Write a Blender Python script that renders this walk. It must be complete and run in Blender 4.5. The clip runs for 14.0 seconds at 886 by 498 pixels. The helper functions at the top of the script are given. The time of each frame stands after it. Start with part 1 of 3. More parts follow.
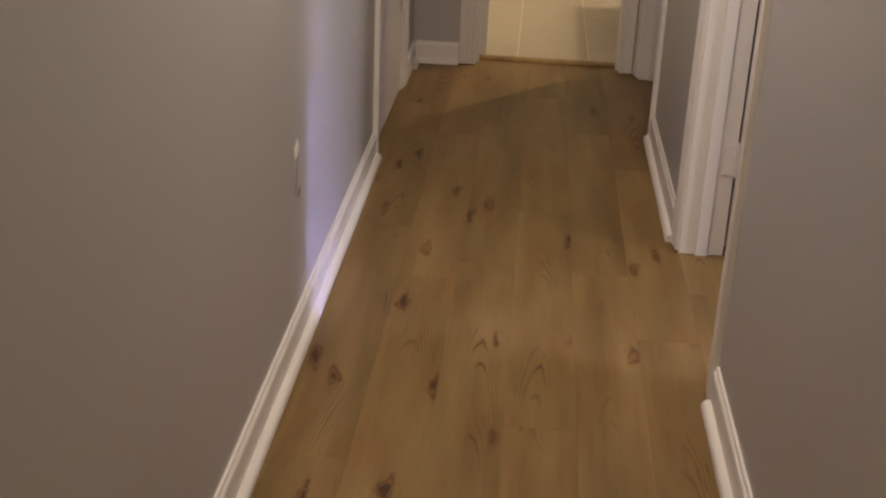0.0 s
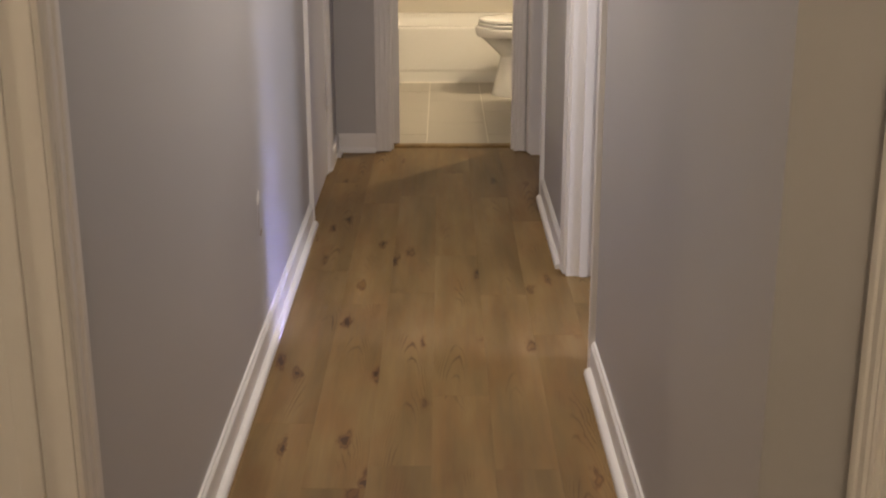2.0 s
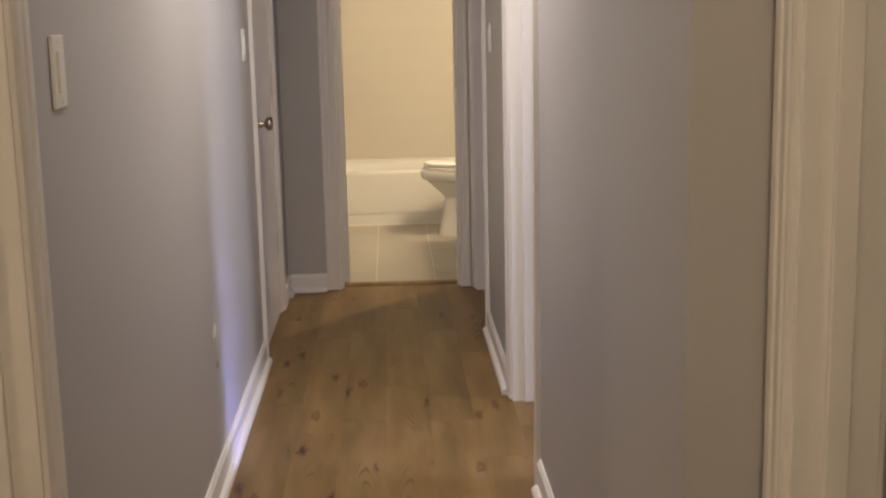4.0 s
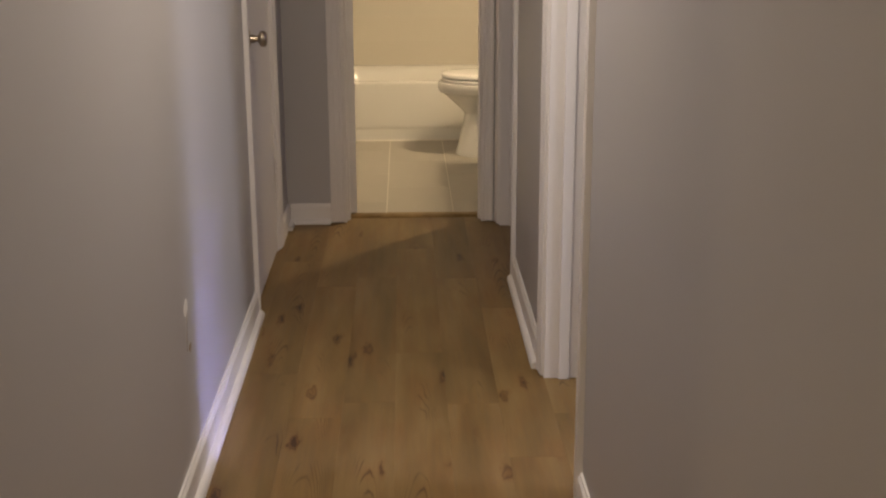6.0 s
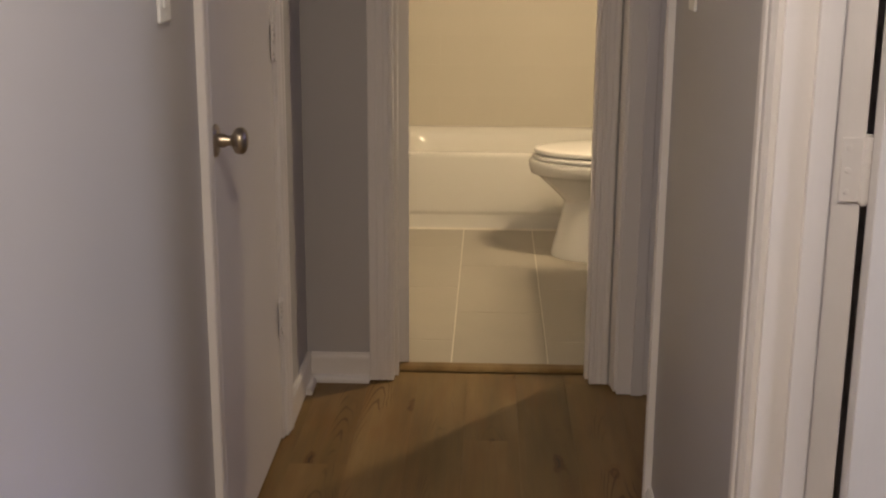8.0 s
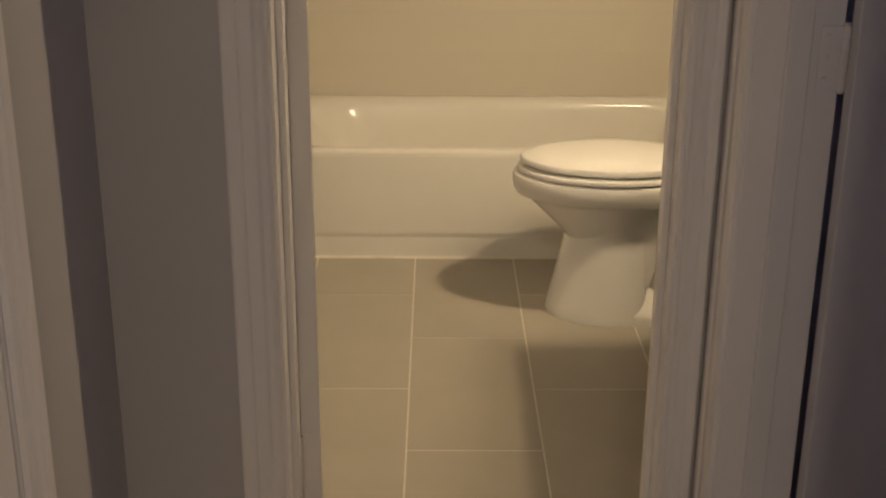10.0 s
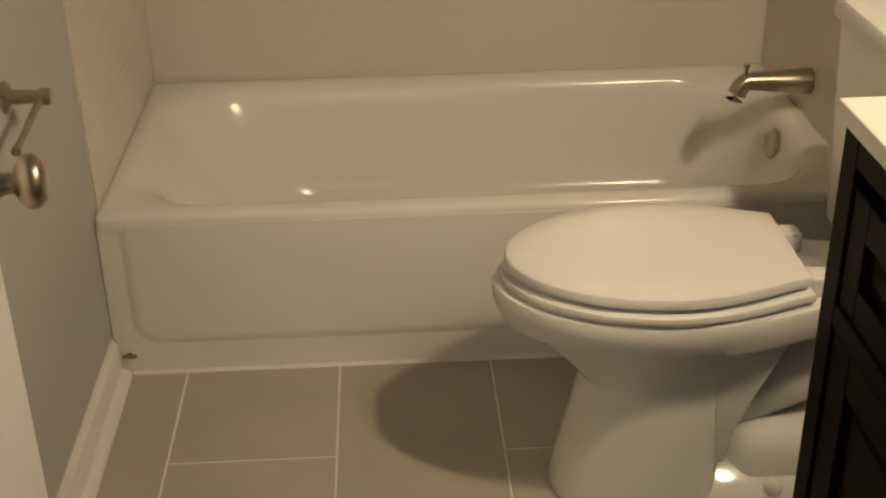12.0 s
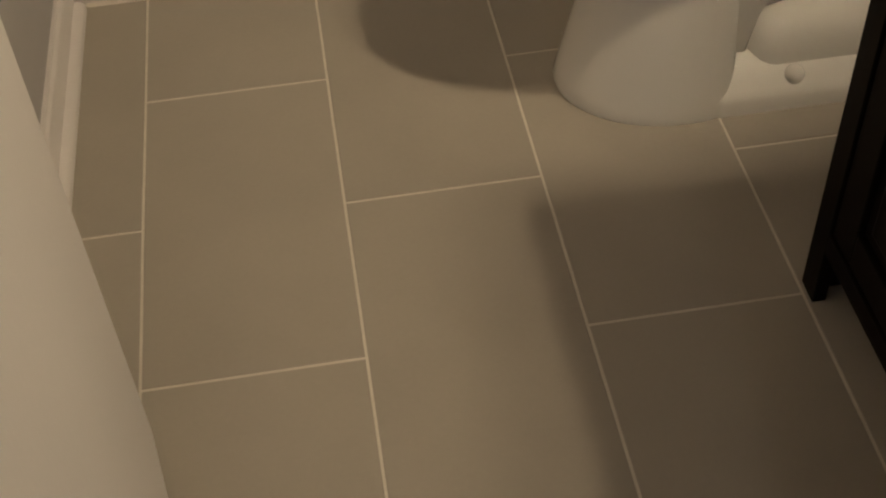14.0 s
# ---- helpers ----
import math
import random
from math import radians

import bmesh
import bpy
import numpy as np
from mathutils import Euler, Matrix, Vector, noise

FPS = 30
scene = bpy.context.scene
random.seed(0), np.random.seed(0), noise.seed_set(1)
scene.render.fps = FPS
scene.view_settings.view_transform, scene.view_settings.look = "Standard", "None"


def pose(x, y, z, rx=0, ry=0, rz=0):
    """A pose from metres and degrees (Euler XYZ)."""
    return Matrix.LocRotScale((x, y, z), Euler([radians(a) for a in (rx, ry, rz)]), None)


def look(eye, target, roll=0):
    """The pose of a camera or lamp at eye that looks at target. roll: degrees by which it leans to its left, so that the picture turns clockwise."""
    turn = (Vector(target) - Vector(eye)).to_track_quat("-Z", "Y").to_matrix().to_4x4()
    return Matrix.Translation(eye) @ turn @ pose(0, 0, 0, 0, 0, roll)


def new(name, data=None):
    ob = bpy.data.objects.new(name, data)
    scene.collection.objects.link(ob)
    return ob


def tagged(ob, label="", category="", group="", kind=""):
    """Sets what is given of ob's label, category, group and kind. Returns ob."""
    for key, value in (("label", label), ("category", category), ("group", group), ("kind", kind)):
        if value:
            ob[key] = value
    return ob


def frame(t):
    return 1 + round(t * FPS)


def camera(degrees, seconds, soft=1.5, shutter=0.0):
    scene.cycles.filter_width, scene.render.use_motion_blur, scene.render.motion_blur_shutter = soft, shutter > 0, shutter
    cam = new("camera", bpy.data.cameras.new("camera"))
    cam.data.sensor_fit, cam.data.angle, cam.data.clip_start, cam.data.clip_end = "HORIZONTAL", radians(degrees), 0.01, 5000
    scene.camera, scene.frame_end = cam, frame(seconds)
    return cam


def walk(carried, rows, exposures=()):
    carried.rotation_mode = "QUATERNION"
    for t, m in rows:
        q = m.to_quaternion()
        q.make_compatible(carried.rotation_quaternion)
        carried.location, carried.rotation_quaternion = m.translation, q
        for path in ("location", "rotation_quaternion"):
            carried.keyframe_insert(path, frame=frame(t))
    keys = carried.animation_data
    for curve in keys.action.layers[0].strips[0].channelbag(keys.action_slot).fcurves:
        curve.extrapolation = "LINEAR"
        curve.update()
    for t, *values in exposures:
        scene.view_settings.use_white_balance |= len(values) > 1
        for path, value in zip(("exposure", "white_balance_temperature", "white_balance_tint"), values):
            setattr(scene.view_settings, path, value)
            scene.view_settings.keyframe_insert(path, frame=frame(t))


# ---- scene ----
cam = camera(39.1, 14.0, soft=2.2)
PATH = [
    (0, (0.551, -6.024, 1.338), (0.435, -4.189, 0.552), 2.6),
    (0.5, (0.575, -6.192, 1.305), (0.477, -4.371, 0.484), 0.3),
    (1, (0.584, -6.405, 1.321), (0.515, -4.623, 0.415), -0.2),
    (1.5, (0.567, -6.614, 1.342), (0.54, -4.756, 0.601), 0.4),
    (2, (0.58, -6.85, 1.37), (0.58, -4.942, 0.769), -0.1),
    (2.5, (0.612, -7.041, 1.395), (0.625, -5.105, 0.893), -0.8),
    (3, (0.588, -7.077, 1.372), (0.636, -5.119, 0.965), -0.8),
    (3.2, (0.579, -7.072, 1.361), (0.644, -5.108, 0.991), -1.0),
    (5.3, (0.62, -6.809, 1.394), (0.705, -4.861, 0.95), -1.2),
    (5.5, (0.612, -6.707, 1.4), (0.693, -4.765, 0.927), -0.9),
    (6, (0.591, -6.321, 1.403), (0.649, -4.398, 0.858), -0.2),
    (6.5, (0.629, -5.842, 1.38), (0.625, -3.919, 0.834), -1.1),
    (7, (0.598, -5.425, 1.373), (0.564, -3.491, 0.866), -0.5),
    (7.5, (0.6, -4.951, 1.372), (0.536, -3.012, 0.889), -0.4),
    (7.7, (0.612, -4.763, 1.376), (0.534, -2.827, 0.88), 0.2),
    (9.8, (0.597, -2.923, 1.356), (0.579, -1.029, 0.709), -0.0),
    (10, (0.565, -2.696, 1.383), (0.576, -0.817, 0.696), 0.4),
    (10.5, (0.593, -2.251, 1.378), (0.575, -0.368, 0.705), -0.9),
    (11, (0.619, -1.836, 1.4), (0.604, 0.011, 0.632), -0.7),
    (11.5, (0.581, -1.446, 1.4), (0.657, 0.363, 0.551), 0.3),
    (12, (0.617, -1.153, 1.394), (0.697, 0.615, 0.463), -1.0),
    (12.5, (0.572, -1.001, 1.362), (0.706, 0.653, 0.247), -2.2),
    (13, (0.51, -0.965, 1.338), (0.693, 0.595, 0.1), -3.0),
    (13.5, (0.501, -0.982, 1.33), (0.668, 0.493, -0.011), -3.4),
    (14, (0.5, -0.996, 1.331), (0.645, 0.375, -0.117), -3.7),
]
walk(cam, [(t, look(eye, target, roll)) for t, eye, target, roll in PATH],
     exposures=[(0, 0.46, 7050, 12), (1.5, 0.58, 6400, 10), (3, 0.76, 6100, 10), (5.5, 0.42, 6700, 10), (7.5, 0.30, 6700, 11), (10.5, 0.10, 6650, 10), (11.5, -0.12, 6450, 10), (12, -0.22, 6250, 10), (12.5, -0.26, 6000, 11), (14, -0.30, 6100, 12)])

# ---- world and lamps ----
world = bpy.data.worlds.new("world")
scene.world = world
world.use_nodes = True
wt = world.node_tree
sky = wt.nodes.new("ShaderNodeTexSky")
sky.sky_type, sky.sun_disc, sky.sun_elevation, sky.sun_rotation = "NISHITA", False, radians(4), radians(60)
wt.links.new(sky.outputs[0], wt.nodes["Background"].inputs[0])
wt.nodes["Background"].inputs[1].default_value = 0.05


def point_lamp(name, at, watts, color, size):
    data = bpy.data.lights.new(name, "POINT")
    data.energy, data.color, data.shadow_soft_size = watts, color, size
    ob = new(name, data)
    ob.location = at
    return ob


def window_lamp(name, m, w, h, watts, color):
    data = bpy.data.lights.new(name, "AREA")
    data.shape, data.size, data.size_y, data.energy, data.color = "RECTANGLE", w, h, watts, color
    ob = new(name, data)
    ob.matrix_world = m
    return ob


WARM, NEUTRAL, BLUE, DAY = (1.0, 0.77, 0.47), (1.0, 0.87, 0.73), (0.42, 0.43, 1.0), (0.82, 0.85, 1.0)
hall = bpy.data.lights.new("hall_lamp", "AREA")
hall.shape, hall.size, hall.energy, hall.color = "DISK", 0.26, 16.2, NEUTRAL
new("hall_lamp", hall).location = (0.62, -3.68, 2.33)
point_lamp("lounge_lamp", (0.60, -7.75, 2.25), 32, WARM, 0.12)
point_lamp("side_room_lamp", (-1.5, -6.2, 2.2), 20, WARM, 0.12)
for z, watts, size in ((1.80, 18.0, 0.075), (1.60, 5.2, 0.065)):
    data = bpy.data.lights.new("vanity_lamp", "AREA")
    data.shape, data.size, data.energy, data.color = "DISK", size, watts, WARM
    new("vanity_lamp", data).matrix_world = look((1.485, -0.11, z), (1.485 - 0.55, -0.11 + 0.50, z - 0.66))
window_lamp("window_lamp", look((4.2, -4.12, 0.95), (0.065, -3.46, 0.08)), 0.20, 0.7, 1.2, BLUE).data.spread = radians(20)
window_lamp("window_lamp", look((4.27, -4.0, 1.45), (0.0, -3.1, 0.9)), 0.9, 1.1, 42, DAY)
window_lamp("window_lamp", look((2.22, -0.98, 1.45), (0.7, -2.2, 0.1)), 0.55, 1.1, 3.0, BLUE)

# ---- materials ----


def material(name, base, rough=0.5, metal=0.0, var=0.08, scale=6.0, fine=0.0, fine_scale=300.0, bump=0.0, bump_scale=200.0, stretch=(1, 1, 1), rough_var=0.08, coat=0.0, random_var=0.0):
    """A painted or solid surface with variation at two scales, and a fine relief."""
    m = bpy.data.materials.new(name)
    m.use_nodes = True
    nt = m.node_tree
    N, L = nt.nodes, nt.links
    b = N["Principled BSDF"]
    tc = N.new("ShaderNodeTexCoord")
    mp = N.new("ShaderNodeMapping")
    mp.inputs["Scale"].default_value = stretch
    L.new(tc.outputs["Object"], mp.inputs[0])
    n1, n2 = N.new("ShaderNodeTexNoise"), N.new("ShaderNodeTexNoise")
    n1.inputs["Scale"].default_value, n2.inputs["Scale"].default_value = scale, fine_scale
    n1.inputs["Detail"].default_value, n2.inputs["Detail"].default_value = 5, 3
    for n in (n1, n2):
        L.new(mp.outputs[0], n.inputs["Vector"])
    ramp = N.new("ShaderNodeValToRGB")
    ramp.color_ramp.elements[0].position, ramp.color_ramp.elements[1].position = 0.3, 0.7
    ramp.color_ramp.elements[0].color = (*[c * (1 - var) for c in base], 1)
    ramp.color_ramp.elements[1].color = (*[min(1, c * (1 + var)) for c in base], 1)
    L.new(n1.outputs[0], ramp.inputs[0])
    hsv = N.new("ShaderNodeHueSaturation")
    mul = N.new("ShaderNodeMath")
    mul.operation = "MULTIPLY_ADD"
    mul.inputs[1].default_value, mul.inputs[2].default_value = fine * 2, 1 - fine
    L.new(n2.outputs[0], mul.inputs[0])
    value = mul
    if random_var:
        info = N.new("ShaderNodeObjectInfo")
        add = N.new("ShaderNodeMath")
        add.operation = "MULTIPLY_ADD"
        add.inputs[1].default_value = random_var
        L.new(info.outputs["Random"], add.inputs[0])
        L.new(mul.outputs[0], add.inputs[2])
        value = add
    L.new(value.outputs[0], hsv.inputs["Value"])
    L.new(ramp.outputs[0], hsv.inputs["Color"])
    L.new(hsv.outputs[0], b.inputs["Base Color"])
    rr = N.new("ShaderNodeMapRange")
    rr.inputs["To Min"].default_value, rr.inputs["To Max"].default_value = rough - rough_var, rough + rough_var
    L.new(n1.outputs[0], rr.inputs[0])
    L.new(rr.outputs[0], b.inputs["Roughness"])
    b.inputs["Metallic"].default_value, b.inputs["Coat Weight"].default_value = metal, coat
    if bump:
        nb, bp = N.new("ShaderNodeTexNoise"), N.new("ShaderNodeBump")
        nb.inputs["Scale"].default_value = bump_scale
        L.new(mp.outputs[0], nb.inputs["Vector"])
        bp.inputs["Strength"].default_value, bp.inputs["Distance"].default_value = bump, 0.002
        L.new(nb.outputs[0], bp.inputs["Height"])
        L.new(bp.outputs[0], b.inputs["Normal"])
    return m


def plank_material():
    """Oak-look vinyl: long grain, darker streaks and knots, a tone of its own on each plank."""
    m = bpy.data.materials.new("oak_vinyl")
    m.use_nodes = True
    nt = m.node_tree
    N, L = nt.nodes, nt.links
    b = N["Principled BSDF"]
    tc, info = N.new("ShaderNodeTexCoord"), N.new("ShaderNodeObjectInfo")
    off = N.new("ShaderNodeVectorMath")
    off.operation = "MULTIPLY_ADD"
    comb = N.new("ShaderNodeCombineXYZ")
    for i, f in enumerate((13.7, 37.1, 5.3)):
        k = N.new("ShaderNodeMath")
        k.operation = "MULTIPLY"
        k.inputs[1].default_value = f
        L.new(info.outputs["Random"], k.inputs[0])
        L.new(k.outputs[0], comb.inputs[i])
    off.inputs[1].default_value = (1, 1, 1)
    L.new(tc.outputs["Object"], off.inputs[0])
    L.new(comb.outputs[0], off.inputs[2])

    def tex(kind, stretch, scale, detail=4.0):
        mp, t = N.new("ShaderNodeMapping"), N.new(kind)
        mp.inputs["Scale"].default_value = stretch
        L.new(off.outputs[0], mp.inputs[0])
        L.new(mp.outputs[0], t.inputs["Vector"])
        t.inputs["Scale"].default_value = scale
        t.inputs["Detail"].default_value = detail
        return t

    def ramp(source, stops):
        r = N.new("ShaderNodeValToRGB")
        while len(r.color_ramp.elements) < len(stops):
            r.color_ramp.elements.new(0.5)
        for e, (p, c) in zip(r.color_ramp.elements, stops):
            e.position, e.color = p, (*c, 1)
        L.new(source, r.inputs[0])
        return r

    def mix(kind, fac, a, c):
        x = N.new("ShaderNodeMix")
        x.data_type, x.blend_type = "RGBA", kind
        if isinstance(fac, float):
            x.inputs[0].default_value = fac
        else:
            L.new(fac, x.inputs[0])
        L.new(a, x.inputs[6])
        L.new(c, x.inputs[7])
        return x.outputs[2]

    broad = tex("ShaderNodeTexNoise", (4.5, 0.55, 1), 2.2, 5)
    base = ramp(broad.outputs[0], [(0.26, (0.138, 0.082, 0.025)), (0.50, (0.212, 0.132, 0.045)), (0.76, (0.305, 0.202, 0.086))]).outputs[0]
    grain = tex("ShaderNodeTexNoise", (34, 1.1, 1), 3.0, 6)
    g = ramp(grain.outputs[0], [(0.30, (0.80, 0.77, 0.74)), (0.6, (1, 1, 1))]).outputs[0]
    col = mix("MULTIPLY", 0.62, base, g)
    def math_node(op, a, b2=None, c=None):
        k = N.new("ShaderNodeMath")
        k.operation = op
        for n, v in enumerate((a, b2, c)):
            if v is None:
                continue
            if isinstance(v, (int, float)):
                k.inputs[n].default_value = v
            else:
                L.new(v, k.inputs[n])
        return k.outputs[0]

    # Cathedral grain: nested arches along the plank about a middle line of its own, only where a second noise is high.
    sep = N.new("ShaderNodeSeparateXYZ")
    L.new(tc.outputs["Object"], sep.inputs[0])
    shift = math_node("MULTIPLY_ADD", info.outputs["Random"], 0.08, -0.04)
    wob = tex("ShaderNodeTexNoise", (9, 2.2, 1), 2.0, 3)
    xm = math_node("ADD", math_node("ADD", sep.outputs[0], shift), math_node("MULTIPLY_ADD", wob.outputs[0], 0.03, -0.015))
    arch = math_node("MULTIPLY_ADD", math_node("MULTIPLY", xm, xm), 170.0, sep.outputs[1])
    arch = math_node("ADD", arch, math_node("MULTIPLY", wob.outputs[0], 0.16))
    ring = math_node("SINE", math_node("MULTIPLY", arch, 62.0))
    wr = ramp(ring, [(0.0, (1.0, 0.99, 0.97)), (0.70, (0.95, 0.91, 0.85)), (0.99, (0.40, 0.29, 0.20))]).outputs[0]
    where = tex("ShaderNodeTexNoise", (6, 1.7, 1), 1.7, 2)
    wmask = ramp(where.outputs[0], [(0.545, (0, 0, 0)), (0.66, (0.85, 0.85, 0.85))]).outputs[0]
    red = tex("ShaderNodeTexNoise", (7, 2.0, 1), 1.9, 4)
    rmask = ramp(red.outputs[0], [(0.46, (0, 0, 0)), (0.68, (0.5, 0.5, 0.5))]).outputs[0]
    tint = N.new("ShaderNodeRGB")
    tint.outputs[0].default_value = (0.95, 0.74, 0.58, 1)
    cath = mix("MULTIPLY", wmask, mix("MULTIPLY", rmask, col, tint.outputs[0]), wr)
    knots = N.new("ShaderNodeTexVoronoi")
    mpk = N.new("ShaderNodeMapping")
    mpk.inputs["Scale"].default_value = (17.0, 4.2, 1)
    warp = tex("ShaderNodeTexNoise", (14, 5, 1), 3.0, 3)
    wv = N.new("ShaderNodeVectorMath")
    wv.operation = "MULTIPLY_ADD"
    wv.inputs[1].default_value = (0.045, 0.13, 0)
    L.new(warp.outputs["Color"], wv.inputs[0])
    L.new(off.outputs[0], wv.inputs[2])
    L.new(wv.outputs[0], mpk.inputs[0])
    L.new(mpk.outputs[0], knots.inputs["Vector"])
    knots.inputs["Scale"].default_value = 1.0
    kd = ramp(knots.outputs["Distance"], [(0.0, (0.16, 0.09, 0.05)), (0.10, (0.26, 0.16, 0.10)), (0.15, (0.85, 0.70, 0.55)), (0.20, (0.45, 0.32, 0.22)), (0.25, (0.92, 0.84, 0.76)), (0.36, (1, 1, 1))]).outputs[0]
    kw = N.new("ShaderNodeSeparateColor")
    L.new(knots.outputs["Color"], kw.inputs[0])
    km = N.new("ShaderNodeMath")
    km.operation = "GREATER_THAN"
    km.inputs[1].default_value = 0.78
    L.new(kw.outputs[0], km.inputs[0])
    knotted = mix("MULTIPLY", km.outputs[0], cath, kd)
    hsv = N.new("ShaderNodeHueSaturation")
    vr = N.new("ShaderNodeMapRange")
    vr.inputs["To Min"].default_value, vr.inputs["To Max"].default_value = 0.90, 1.09
    L.new(info.outputs["Random"], vr.inputs[0])
    L.new(vr.outputs[0], hsv.inputs["Value"])
    L.new(knotted, hsv.inputs["Color"])
    L.new(hsv.outputs[0], b.inputs["Base Color"])
    rr = N.new("ShaderNodeMapRange")
    rr.inputs["To Min"].default_value, rr.inputs["To Max"].default_value = 0.42, 0.60
    L.new(grain.outputs[0], rr.inputs[0])
    L.new(rr.outputs[0], b.inputs["Roughness"])
    bp = N.new("ShaderNodeBump")
    bp.inputs["Strength"].default_value, bp.inputs["Distance"].default_value = 0.12, 0.001
    L.new(grain.outputs[0], bp.inputs["Height"])
    L.new(bp.outputs[0], b.inputs["Normal"])
    return m


def emitter(name, color, strength):
    m = bpy.data.materials.new(name)
    m.use_nodes = True
    b = m.node_tree.nodes["Principled BSDF"]
    b.inputs["Base Color"].default_value = (0.8, 0.8, 0.8, 1)
    b.inputs["Emission Color"].default_value, b.inputs["Emission Strength"].default_value = (*color, 1), strength
    return m


WALL = material("grey_wall_paint", (0.44, 0.428, 0.44), 0.42, var=0.02, scale=1.6, fine=0.015, fine_scale=500, bump=0.10, bump_scale=420, rough_var=0.05)
BATH_WALL = material("bath_wall_paint", (0.40, 0.388, 0.395), 0.45, var=0.02, scale=2.0, fine=0.015, bump=0.08, bump_scale=420, rough_var=0.05)
TRIM = material("white_trim_paint", (0.74, 0.71, 0.70), 0.35, var=0.03, scale=5, fine=0.02, fine_scale=160, bump=0.05, bump_scale=130, stretch=(1, 1, 0.25))
DOOR = material("white_door_paint", (0.72, 0.70, 0.70), 0.38, var=0.025, scale=3, fine=0.02, fine_scale=200, bump=0.06, bump_scale=160, stretch=(1, 1, 0.2))
# Unseen ceiling: mid-grey instead of white, so less light bounces into the shadows.
CEIL = material("darkened_ceiling_paint", (0.40, 0.39, 0.375), 0.8, var=0.02, scale=2, bump=0.15, bump_scale=90)
OAK = plank_material()
SUBFLOOR = material("dark_joint", (0.19, 0.115, 0.045), 0.9, var=0.1)
TILE = material("grey_beige_floor_tile", (0.40, 0.366, 0.312), 0.40, var=0.05, scale=5, fine=0.035, fine_scale=120, bump=0.04, bump_scale=160, random_var=0.04)
GROUT = material("pale_grout", (0.72, 0.68, 0.60), 0.9, var=0.06, scale=30, bump=0.2, bump_scale=300)
WALL_TILE = material("cream_wall_tile", (0.60, 0.56, 0.49), 0.22, var=0.015, scale=3, fine=0.008, random_var=0.008, bump=0.02, bump_scale=30)
WALL_GROUT = material("cream_grout", (0.60, 0.56, 0.49), 0.35, var=0.03, scale=20)
PORCELAIN = material("white_porcelain", (0.78, 0.765, 0.735), 0.07, var=0.006, scale=0.8, rough_var=0.0)
ENAMEL = material("white_tub_enamel", (0.73, 0.71, 0.67), 0.19, var=0.006, scale=0.8, rough_var=0.0, coat=0.0)
SEAT = material("white_seat_plastic", (0.83, 0.815, 0.79), 0.11, var=0.01, rough_var=0.03)
NICKEL = material("brushed_nickel", (0.46, 0.40, 0.32), 0.30, metal=1.0, var=0.06, scale=20, stretch=(1, 1, 8), fine=0.05, fine_scale=250)
BRASS = material("worn_brass", (0.30, 0.22, 0.12), 0.38, metal=1.0, var=0.12, scale=40)
DARK_WOOD = material("espresso_wood", (0.0045, 0.0028, 0.0018), 0.5, var=0.25, scale=5, fine=0.2, fine_scale=70, stretch=(1, 1, 0.12), bump=0.05, bump_scale=60)
DARK_WOOD.node_tree.nodes["Principled BSDF"].inputs["Specular IOR Level"].default_value = 0.05
COUNTER = material("white_cultured_marble", (0.80, 0.78, 0.73), 0.18, var=0.02, scale=4, fine=0.01, fine_scale=60)
PLASTIC = material("white_switch_plastic", (0.78, 0.77, 0.74), 0.3, var=0.01)
DARK = material("dark_void", (0.02, 0.018, 0.016), 0.7, var=0.1)
PLASTER = material("bare_plaster_chip", (0.80, 0.78, 0.75), 0.9, var=0.05, scale=60)
CHIP = material("bare_hinge_steel", (0.16, 0.14, 0.12), 0.5, metal=0.4, var=0.2, scale=80)
GLOW = emitter("lamp_glass", (1.0, 0.9, 0.78), 3.0)
GLOW_WARM = emitter("bulb_glass", (1.0, 0.8, 0.55), 6.0)
PANE = material("window_pane", (0.5, 0.55, 0.7), 0.05, var=0.02)

# ---- mesh helpers ----


def thing(name, at=(0, 0, 0), rz=0, label="", category="", group="", kind=""):
    e = new(name)
    e.matrix_world = pose(*at, 0, 0, rz)
    return tagged(e, label, category, group, kind)


def part(name, bm, mat, parent=None, label="", smooth=False):
    bmesh.ops.recalc_face_normals(bm, faces=bm.faces)
    me = bpy.data.meshes.new(name)
    if smooth:
        for f in bm.faces:
            f.smooth = True
    bm.to_mesh(me)
    bm.free()
    if smooth:
        me.set_sharp_from_angle(angle=radians(38))
    me.materials.append(mat)
    ob = new(name, me)
    if parent:
        ob.parent = parent
    if label:
        ob["label"] = label
    return ob


def box(bm, x0, y0, z0, x1, y1, z1, bevel=0.0, segments=2):
    vs = [bm.verts.new((x, y, z)) for x in (x0, x1) for y in (y0, y1) for z in (z0, z1)]
    fs = [bm.faces.new([vs[i] for i in f]) for f in ((0, 1, 3, 2), (4, 6, 7, 5), (0, 4, 5, 1), (2, 3, 7, 6), (0, 2, 6, 4), (1, 5, 7, 3))]
    bmesh.ops.recalc_face_normals(bm, faces=fs)
    if bevel:
        es = list({e for f in fs for e in f.edges})
        bmesh.ops.bevel(bm, geom=es, offset=bevel, segments=segments, profile=0.5, affect="EDGES")
    return bm


def boxes(*rows, bevel=0.0):
    bm = bmesh.new()
    for r in rows:
        box(bm, *r, bevel=bevel)
    return bm


